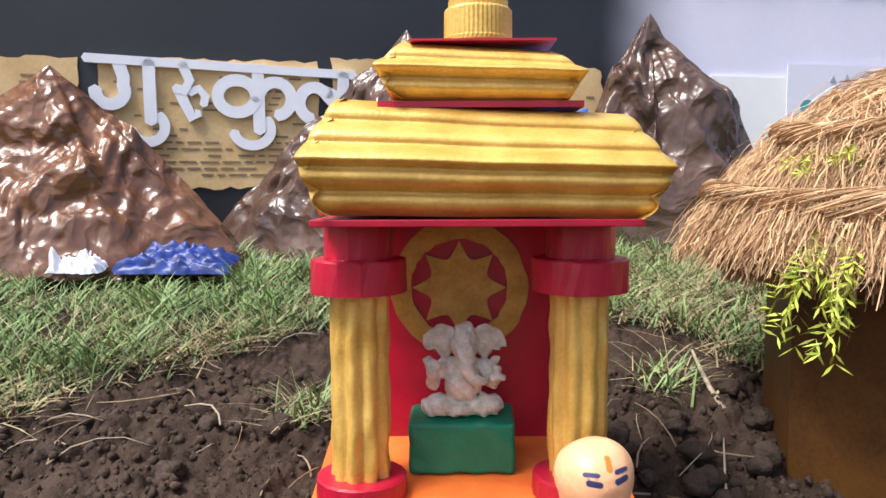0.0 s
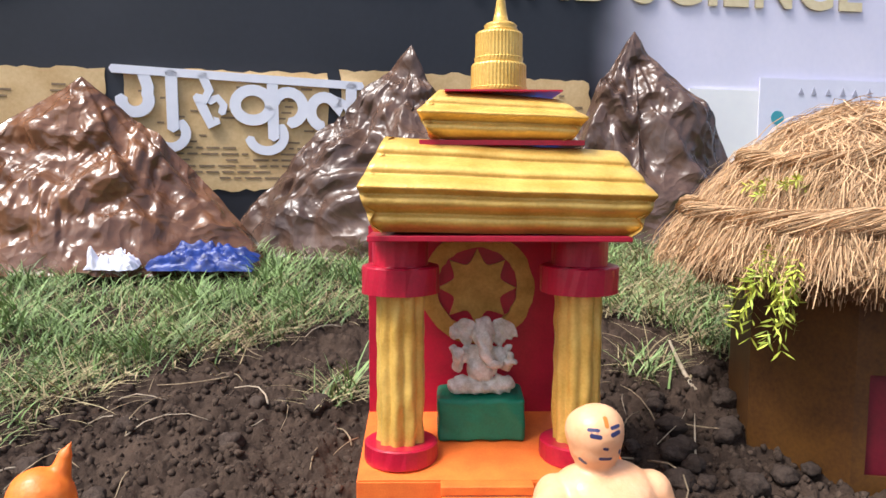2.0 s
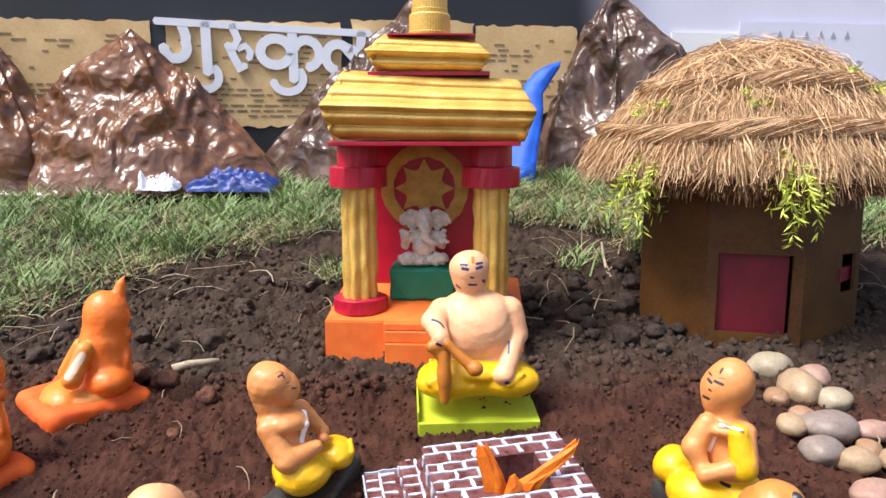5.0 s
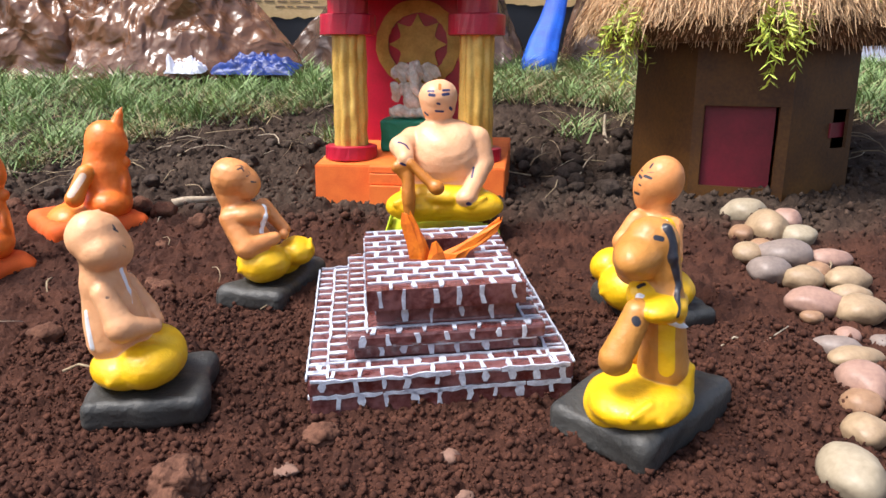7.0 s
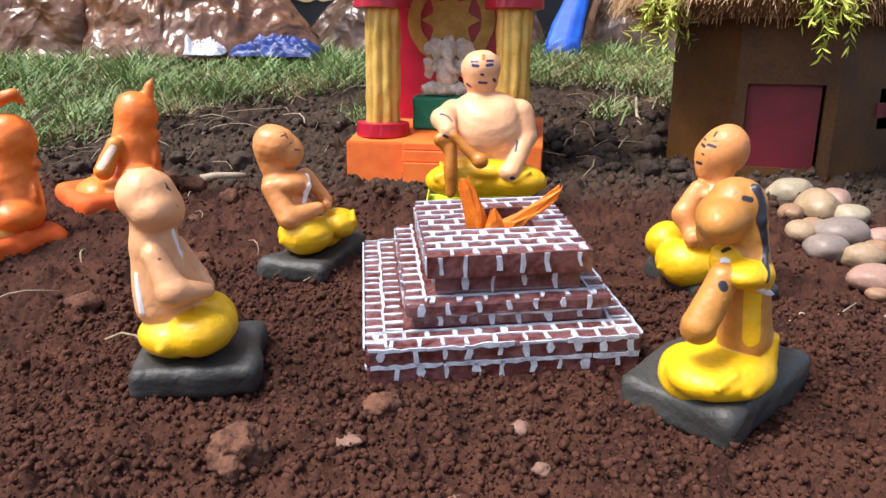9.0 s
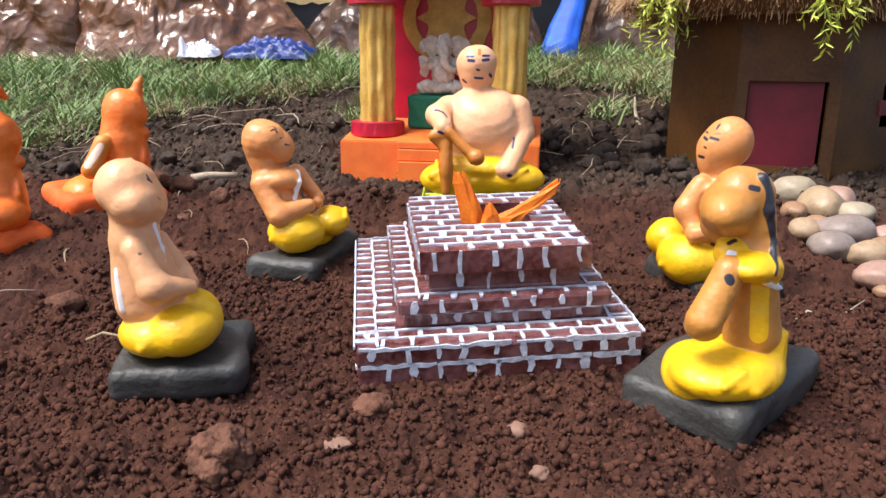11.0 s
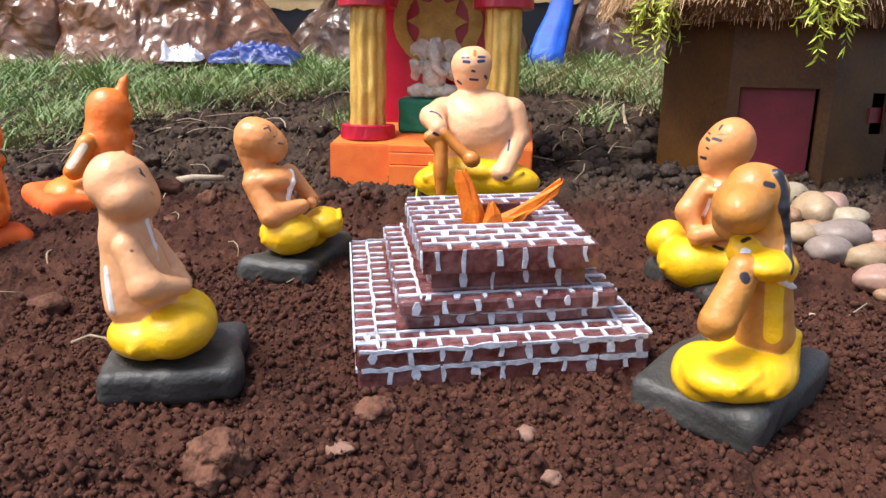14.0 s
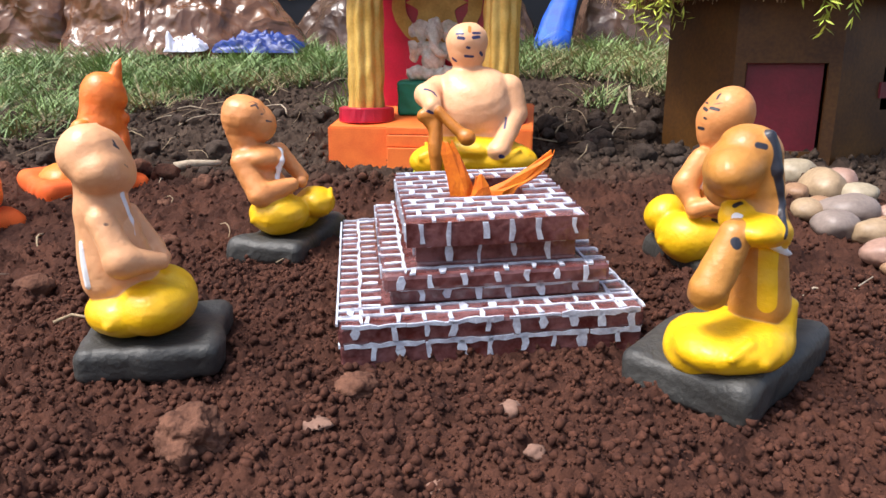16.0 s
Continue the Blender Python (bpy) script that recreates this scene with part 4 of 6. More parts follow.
def altar():
    t = thing("brick_altar", AM, "three-tier altar of brown paper with hand-painted white brick lines", "altar")
    rng = random.Random(11)
    X, Y, Z = Vector((1, 0, 0)), Vector((0, 1, 0)), Vector((0, 0, 1))
    tiers = ((0.0004, -0.0020, 0.1456, 0.160, -0.004, 0.0202, 0.0152, 0.0006), (0.0223, 0.0143, 0.1333, 0.1450, 0.0204, 0.0370, 0.0150, 0.0036), (0.0343, 0.0176, 0.1220, 0.1165, 0.0372, 0.0615, 0.0150, 0.0048))
    for i, (x0, y0, x1, y1, z0, z1, bl, ins) in enumerate(tiers):
        bm = bmesh.new()
        zc = (max(z0, 0.0) + z1) / 2
        box(bm, x0 + ins, y0 + ins, z0, x1 - ins, y1 - ins, zc if i < 2 else z0 + 0.003, 0.0012)
        if i < 2:
            box(bm, x0, y0, zc - 0.0004, x1, y1, z1, 0.0022)
        else:
            for a in ((x0 + ins, y0 + ins, 0.068, y1 - ins), (0.100, y0 + ins, x1 - ins, y1 - ins), (0.068, y0 + ins, 0.100, 0.058), (0.068, 0.096, 0.100, y1 - ins)):
                box(bm, a[0], a[1], z0 + 0.003, a[2], a[3], zc)
            hx0, hx1, hy0, hy1 = 0.068, 0.100, 0.058, 0.096
            for a in ((x0, y0, hx0, y1), (hx1, y0, x1, y1), (hx0, y0, hx1, hy0), (hx0, hy1, hx1, y1)):
                box(bm, a[0], a[1], zc, a[2], a[3], z1)
            bmesh.ops.remove_doubles(bm, verts=bm.verts[:], dist=0.00005)
        for v in bm.verts:
            v.co += Vector((noise.noise(v.co * 40), noise.noise(v.co * 40 + X * 5), noise.noise(v.co * 40 + Y * 9))) * 0.0004
        tier = part("tier", bm, M["brick"], t)
        bm = bmesh.new()
        zb = max(z0, 0.0)
        for q, (za, zz, sh) in enumerate(((zb, zc, ins), (zc, z1, 0.0))):
            for o, ax, nr, ln in (((x0 + sh, y0 + sh), X, -Y, x1 - x0), ((x0 + sh, y1 - sh), -Y, -X, y1 - y0), ((x1 - sh, y0 + sh), Y, X, y1 - y0), ((x1 - sh, y1 - sh), -X, Y, x1 - x0)):
                course(bm, rng, Vector((*o, za)), ax, Z, nr, ln - 2 * sh, zz - za, bl, 0.5 * bl if q else bl, q == 0 or i == 0)
        if i == 0:
            brick_face(bm, rng, Vector((x0, y0, z1)), X, Y, Z, x1 - x0, 0.019, 2, 0.0140)
            brick_face(bm, rng, Vector((x0, y1, z1)), -Y, X, Z, y1 - y0, 0.0215, 2, 0.0098, 0.9)
            brick_face(bm, rng, Vector((x1, y0, z1)), Y, -X, Z, y1 - y0, 0.0125, 1, 0.0110)
        elif i == 1:
            brick_face(bm, rng, Vector((x0, y0, z1)), X, Y, Z, x1 - x0, 0.0085, 1, 0.0145)
            brick_face(bm, rng, Vector((x0, y1, z1)), -Y, X, Z, y1 - y0, 0.012, 1, 0.0105)
            brick_face(bm, rng, Vector((x1, y0, z1)), Y, -X, Z, y1 - y0, 0.0115, 1, 0.0110)
        else:
            brick_face(bm, rng, Vector((x0, y0, z1)), X, Y, Z, x1 - x0, 0.0390, 4, 0.0140, 1.2)
            brick_face(bm, rng, Vector((x0, y0 + 0.040, z1)), X, Y, Z, 0.033, 0.038, 4, 0.0150)
            brick_face(bm, rng, Vector((0.1005, y0 + 0.040, z1)), X, Y, Z, 0.021, 0.038, 4, 0.0140)
            brick_face(bm, rng, Vector((x0, y0 + 0.0795, z1)), X, Y, Z, x1 - x0, 0.0190, 2, 0.0150)
        part("mortar_paint", bm, M["white"], tier, "thick white painted mortar lines")
    # pit floor coloured near-black, as the hole's shade would make it
    bm = bmesh.new()
    box(bm, 0.0665, 0.0565, 0.0375, 0.1015, 0.0975, 0.0415)
    part("pit_floor", bm, M["card"], t)
    # flames of dyed leaf
    def leaf(pts, ws, seed):
        bm = bmesh.new()
        r2 = random.Random(seed)
        rows = []
        for (x, y, z), w in zip(pts, ws):
            c = Vector((x, y, z))
            rows.append([bm.verts.new(c + Vector((s * w * r2.uniform(0.8, 1.1), 0.28 * w * abs(s) - r2.uniform(0, 0.0015), r2.uniform(-0.0016, 0.0016)))) for s in (-1, -0.4, 0.1, 0.6, 1)])
        for a, b in zip(rows, rows[1:]):
            for q in range(4):
                bm.faces.new((a[q], a[q + 1], b[q + 1], b[q]))
        sol = bmesh.ops.extrude_face_region(bm, geom=bm.faces[:])
        bmesh.ops.translate(bm, verts=[v for v in sol["geom"] if isinstance(v, bmesh.types.BMVert)], vec=(0, 0.0006, 0.0002))
        bmesh.ops.recalc_face_normals(bm, faces=bm.faces[:])
        ob = mesh_ob("flame", bm, M["flame"], False)
        ob.matrix_world = AM @ Matrix.Translation((-0.001, -0.008, -0.0038))
        tagged(ob, "curled orange dyed leaf standing in the altar pit as a flame", "flame", "altar flames")
    leaf([(0.071, 0.070, 0.047), (0.070, 0.069, 0.062), (0.0665, 0.069, 0.075), (0.0625, 0.071, 0.088), (0.061, 0.072, 0.0935)], [0.0052, 0.0076, 0.0068, 0.0050, 0.0030], 1)
    leaf([(0.0795, 0.068, 0.047), (0.0785, 0.066, 0.060), (0.0775, 0.065, 0.070), (0.0765, 0.066, 0.076)], [0.0085, 0.0070, 0.0045, 0.0016], 2)
    leaf([(0.078, 0.068, 0.050), (0.090, 0.072, 0.066), (0.101, 0.075, 0.071), (0.111, 0.078, 0.077), (0.119, 0.080, 0.0845)], [0.0075, 0.0092, 0.0080, 0.0050, 0.0008], 3)


altar()


# ---- clay figures ----
def base_slab(x, y, yaw, w, d, h, z, seed, pitch=5.0):
    ob = melt("clay_slab", [[("slab", (0, 0, h / 2), (w / 2, d / 2, h / 2), 0.0058)]], [], M["slab"], 0.0013, lump=0.0013, lump_scale=70, seed=seed)
    ob.matrix_world = pose(x, y, z, pitch, 0, yaw)
    tagged(ob, "dark charcoal clay slab lying on the soil", "slab", "clay slabs")


def place_figure(name, groups, marks, material, m, label, seed, group="seated clay figures", step=0.0008):
    """One figure modelled in clay and painted, in one piece."""
    ob = melt(name, groups, marks, material, step, blend=0.0022, lump=0.0006, seed=seed)
    ob.matrix_world = m
    tagged(ob, label, "clay figure", group)


def cloth_folds(cloth, seed, num=7):
    """Soft ridges where the wrapped cloth creases, added to the bodies of a lap."""
    fr = random.Random(seed)
    out = list(cloth)
    for _ in range(num):
        b = cloth[fr.randrange(len(cloth))]
        if b[0] != "ball":
            continue
        (x, y, z), (a, c, h), w = b[1], b[2], fr.uniform(0, 6.28)
        k = fr.uniform(-0.3, 0.4)
        out.append(("rod", (x + 0.95 * a * math.cos(w), y + 0.95 * c * math.sin(w), z + h * k), (x + 0.8 * a * math.cos(w + 0.6), y + 0.8 * c * math.sin(w + 0.6), z + h * (k + 0.45)), 0.0024, 0.0016))
    return out


def pale_figure():
    skin = [("ball", (-0.0117, 0.0000, 0.0847), (0.0140, 0.0140, 0.0137)), ("ball", (-0.0077, 0.0000, 0.0783), (0.0126, 0.0190, 0.0116)), ("ball", (-0.0038, 0.0000, 0.0749), (0.0084, 0.0084, 0.0088)),
            ("rod", (-0.0103, 0.0000, 0.0710), (-0.0100, 0.0000, 0.0594), 0.0102, 0.0116), ("rod", (-0.0100, 0.0000, 0.0594), (-0.0069, 0.0000, 0.0285), 0.0116, 0.0140), ("rod", (-0.0021, 0.0000, 0.0489), (0.0030, -0.0000, 0.0312), 0.0088, 0.0096),
            ("rod", (-0.0091, -0.0120, 0.0565), (-0.0021, -0.0180, 0.0401), 0.0060, 0.0081), ("rod", (-0.0021, -0.0180, 0.0401), (0.0126, -0.0120, 0.0373), 0.0077, 0.0046), ("rod", (0.0008, 0.0130, 0.0555), (0.0099, 0.0120, 0.0383), 0.0046, 0.0053),
            ("rod", (0.0099, 0.0120, 0.0383), (0.0145, 0.0000, 0.0359), 0.0049, 0.0039), ("rod", (-0.0088, 0.0000, 0.0971), (-0.0078, 0.0000, 0.0984), 0.0012, 0.0007)]
    cloth = [("ball", (-0.0053, 0.0000, 0.0121), (0.0158, 0.0220, 0.0126)), ("ball", (0.0136, 0.0040, 0.0156), (0.0151, 0.0200, 0.0154)), ("ball", (0.0080, -0.0100, 0.0152), (0.0166, 0.0180, 0.0126)),
            ("ball", (-0.0012, 0.0100, 0.0125), (0.0158, 0.0180, 0.0123))]
    dark = []
    white = [("rod", (-0.0010, -0.0057, 0.0670), (0.0021, -0.0043, 0.0554), 0.0007, 0.0009), ("rod", (0.0021, -0.0043, 0.0554), (0.0040, -0.0078, 0.0451), 0.0009, 0.0007), ("rod", (-0.0187, -0.0078, 0.0467), (-0.0174, -0.0095, 0.0279), 0.0009, 0.0011)]
    marks = [(1, ("rod", (-0.0179, -0.0075, 0.0728), (-0.0158, -0.0089, 0.0695), 0.0007, 0.0007)), (1, ("rod", (-0.0158, -0.0089, 0.0695), (-0.0124, -0.0103, 0.0686), 0.0007, 0.0007)), (1, ("rod", (-0.0018, -0.0077, 0.0911), (-0.0008, -0.0079, 0.0887), 0.0006, 0.0006)),
             (1, ("rod", (-0.0016, -0.0087, 0.0893), (0.0000, -0.0073, 0.0875), 0.0006, 0.0006)), (1, ("rod", (0.0023, -0.0110, 0.0812), (0.0034, -0.0092, 0.0797), 0.0006, 0.0006)), (1, ("rod", (-0.0076, -0.0186, 0.0568), (-0.0066, -0.0185, 0.0567), 0.0009, 0.0009))]
    place_figure("clay_figure", [skin, cloth_folds(cloth, 1), dark, white], marks, M["pale_clay"], pose(*(-0.0620, 0.0230, -0.0435), 0, 0, 28.1), "pale bald clay figure in yellow cloth seated upright", 1)


def leaning_figure():
    skin = [("ball", (-0.0266, -0.0000, 0.0778), (0.0144, 0.0144, 0.0136)), ("ball", (-0.0178, 0.0000, 0.0728), (0.0100, 0.0100, 0.0110)), ("rod", (-0.0298, 0.0000, 0.0700), (-0.0251, 0.0000, 0.0543), 0.0091, 0.0081),
            ("rod", (-0.0237, 0.0000, 0.0492), (-0.0118, 0.0000, 0.0278), 0.0115, 0.0139), ("ball", (-0.0191, 0.0000, 0.0515), (0.0167, 0.0170, 0.0081)), ("rod", (-0.0293, -0.0100, 0.0494), (-0.0180, -0.0170, 0.0303), 0.0062, 0.0072),
            ("rod", (-0.0180, -0.0170, 0.0303), (0.0018, -0.0120, 0.0356), 0.0067, 0.0043), ("rod", (-0.0070, 0.0110, 0.0545), (0.0077, 0.0080, 0.0372), 0.0057, 0.0057), ("ball", (0.0075, 0.0000, 0.0353), (0.0048, 0.0048, 0.0048))]
    cloth = [("ball", (-0.0074, -0.0040, 0.0152), (0.0196, 0.0200, 0.0144)), ("ball", (-0.0127, 0.0060, 0.0133), (0.0144, 0.0160, 0.0124)), ("ball", (0.0160, 0.0080, 0.0207), (0.0129, 0.0170, 0.0110)),
            ("ball", (0.0044, 0.0120, 0.0131), (0.0144, 0.0140, 0.0110))]
    dark = []
    white = [("rod", (-0.0055, -0.0036, 0.0562), (-0.0051, -0.0094, 0.0504), 0.0010, 0.0014), ("rod", (-0.0051, -0.0094, 0.0504), (-0.0074, -0.0096, 0.0388), 0.0014, 0.0012)]
    marks = [(1, ("rod", (-0.0225, -0.0100, 0.0870), (-0.0199, -0.0076, 0.0878), 0.0007, 0.0007)), (1, ("rod", (-0.0199, -0.0076, 0.0878), (-0.0175, -0.0074, 0.0860), 0.0007, 0.0007)), (1, ("rod", (-0.0210, -0.0111, 0.0848), (-0.0184, -0.0088, 0.0856), 0.0007, 0.0007)),
             (1, ("rod", (-0.0184, -0.0088, 0.0856), (-0.0171, -0.0093, 0.0834), 0.0007, 0.0007)), (1, ("rod", (-0.0142, -0.0058, 0.0824), (-0.0133, -0.0063, 0.0801), 0.0006, 0.0006)), (1, ("rod", (-0.0133, -0.0063, 0.0801), (-0.0155, -0.0092, 0.0794), 0.0006, 0.0006)),
             (1, ("rod", (-0.0125, -0.0084, 0.0754), (-0.0099, -0.0062, 0.0747), 0.0007, 0.0007)), (1, ("rod", (-0.0168, -0.0233, 0.0269), (-0.0115, -0.0197, 0.0238), 0.0010, 0.0010))]
    place_figure("clay_figure", [skin, cloth_folds(cloth, 2), dark, white], marks, M["tan_clay"], pose(*(-0.0370, 0.1750, -0.0285), 0, 0, 17.1), "tan bald clay figure in yellow cloth leaning back", 2)


def marked_figure():
    skin = [("ball", (0.0137, 0.0000, 0.0826), (0.0143, 0.0143, 0.0162)), ("ball", (0.0076, 0.0000, 0.0735), (0.0109, 0.0109, 0.0138)), ("ball", (0.0096, 0.0000, 0.0787), (0.0133, 0.0133, 0.0143)),
            ("rod", (0.0117, 0.0000, 0.0689), (0.0128, 0.0000, 0.0579), 0.0090, 0.0095), ("rod", (0.0121, 0.0000, 0.0545), (0.0161, 0.0000, 0.0265), 0.0109, 0.0143), ("ball", (0.0132, 0.0000, 0.0546), (0.0147, 0.0180, 0.0071)),
            ("rod", (0.0021, -0.0060, 0.0568), (-0.0054, -0.0100, 0.0411), 0.0062, 0.0069), ("rod", (-0.0054, -0.0100, 0.0411), (0.0006, -0.0160, 0.0285), 0.0067, 0.0048), ("rod", (0.0233, -0.0080, 0.0540), (0.0229, -0.0160, 0.0366), 0.0067, 0.0071),
            ("rod", (0.0229, -0.0160, 0.0366), (0.0012, -0.0200, 0.0288), 0.0067, 0.0052)]
    cloth = [("ball", (-0.0167, 0.0100, 0.0181), (0.0135, 0.0160, 0.0124)), ("ball", (0.0001, -0.0080, 0.0099), (0.0226, 0.0180, 0.0152)), ("ball", (0.0145, 0.0000, 0.0113), (0.0226, 0.0220, 0.0147)),
            ("ball", (0.0251, -0.0040, 0.0098), (0.0166, 0.0180, 0.0131)), ("rod", (0.0184, -0.0140, 0.0545), (0.0221, -0.0160, 0.0344), 0.0071, 0.0081)]
    dark = []
    white = [("rod", (0.0090, -0.0132, 0.0592), (0.0036, -0.0071, 0.0392), 0.0014, 0.0012), ("rod", (0.0090, -0.0132, 0.0592), (0.0203, -0.0190, 0.0595), 0.0017, 0.0019)]
    marks = [(1, ("rod", (-0.0007, 0.0008, 0.0897), (0.0020, -0.0066, 0.0885), 0.0007, 0.0007)), (1, ("rod", (0.0048, -0.0101, 0.0883), (0.0096, -0.0126, 0.0891), 0.0007, 0.0007)), (1, ("rod", (0.0038, -0.0100, 0.0861), (0.0083, -0.0132, 0.0852), 0.0010, 0.0010)),
             (1, ("rod", (-0.0003, -0.0059, 0.0862), (0.0019, -0.0095, 0.0847), 0.0010, 0.0010)), (1, ("rod", (0.0007, -0.0100, 0.0804), (0.0020, -0.0111, 0.0797), 0.0007, 0.0007)), (1, ("rod", (-0.0016, -0.0064, 0.0744), (0.0010, -0.0093, 0.0739), 0.0010, 0.0010)),
             (1, ("rod", (0.0079, -0.0081, 0.0943), (0.0065, -0.0095, 0.0917), 0.0012, 0.0012)), (1, ("rod", (0.0112, -0.0149, 0.0221), (0.0154, -0.0163, 0.0214), 0.0014, 0.0014))]
    place_figure("clay_figure", [skin, cloth_folds(cloth, 3), dark, white], marks, M["tan_clay"], pose(*(0.2185, 0.1680, -0.0275), 0, 0, -13.6), "tan clay figure with a forehead mark in yellow cloth", 3)


def braided_figure():
    skin = [("ball", (-0.0011, 0.0000, 0.0892), (0.0118, 0.0118, 0.0114)), ("ball", (-0.0058, 0.0000, 0.0826), (0.0121, 0.0250, 0.0111)), ("ball", (-0.0095, 0.0000, 0.0759), (0.0081, 0.0081, 0.0097)),
            ("rod", (0.0023, 0.0000, 0.0902), (0.0053, 0.0000, 0.0701), 0.0084, 0.0084), ("rod", (0.0060, 0.0000, 0.0889), (0.0116, 0.0000, 0.0597), 0.0054, 0.0050), ("rod", (0.0063, 0.0000, 0.0623), (0.0090, 0.0000, 0.0282), 0.0108, 0.0128),
            ("rod", (-0.0026, -0.0180, 0.0579), (-0.0095, -0.0260, 0.0378), 0.0067, 0.0091), ("rod", (-0.0017, 0.0180, 0.0510), (-0.0086, 0.0220, 0.0244), 0.0061, 0.0077), ("ball", (-0.0098, -0.0240, 0.0349), (0.0084, 0.0084, 0.0074))]
    cloth = [("ball", (-0.0119, -0.0020, 0.0061), (0.0151, 0.0240, 0.0118)), ("ball", (0.0050, -0.0020, 0.0112), (0.0198, 0.0270, 0.0128)), ("ball", (-0.0036, -0.0160, 0.0104), (0.0185, 0.0180, 0.0097)),
            ("rod", (0.0158, 0.0000, 0.0175), (0.0214, 0.0000, 0.0285), 0.0097, 0.0030), ("rod", (-0.0032, -0.0060, 0.0637), (0.0132, -0.0060, 0.0572), 0.0071, 0.0057), ("ball", (0.0058, 0.0000, 0.0598), (0.0134, 0.0240, 0.0071))]
    dark = [("rod", (0.0064, -0.0050, 0.0968), (0.0100, -0.0056, 0.0831), 0.0024, 0.0022), ("rod", (0.0100, -0.0056, 0.0831), (0.0132, -0.0039, 0.0700), 0.0018, 0.0013), ("rod", (0.0132, -0.0039, 0.0700), (0.0155, -0.0170, 0.0598), 0.0013, 0.0008)]
    white = [("rod", (-0.0027, -0.0130, 0.0651), (0.0037, -0.0170, 0.0607), 0.0010, 0.0010), ("rod", (0.0037, -0.0170, 0.0607), (0.0128, -0.0120, 0.0542), 0.0010, 0.0010), ("rod", (0.0128, -0.0120, 0.0542), (0.0187, -0.0030, 0.0500), 0.0010, 0.0017)]
    marks = [(0, ("rod", (0.0106, -0.0108, 0.0537), (0.0124, -0.0123, 0.0308), 0.0040, 0.0040)), (1, ("rod", (0.0024, -0.0105, 0.0935), (0.0050, -0.0095, 0.0929), 0.0013, 0.0013)), (1, ("rod", (-0.0015, -0.0254, 0.0576), (-0.0008, -0.0256, 0.0566), 0.0020, 0.0020)),
             (1, ("rod", (-0.0035, -0.0109, 0.0690), (-0.0016, -0.0094, 0.0698), 0.0012, 0.0012))]
    place_figure("clay_figure", [skin, cloth_folds(cloth, 4), dark, white], marks, M["ochre_clay"], pose(*(0.2075, 0.0270, -0.0430), 0, 0, -17.4), "ochre clay figure with a long black braid", 4)


base_slab(-0.0550, 0.0300, 16, 0.063, 0.058, 0.0180, -0.0580, 1)
base_slab(-0.0415, 0.1840, -7, 0.050, 0.079, 0.0160, -0.0405, 2)
base_slab(0.2335, 0.1740, 25, 0.060, 0.071, 0.0160, -0.0410, 3)
base_slab(0.2110, 0.0420, -40, 0.060, 0.085, 0.0210, -0.0575, 4)
pale_figure()
leaning_figure()
marked_figure()
braided_figure()


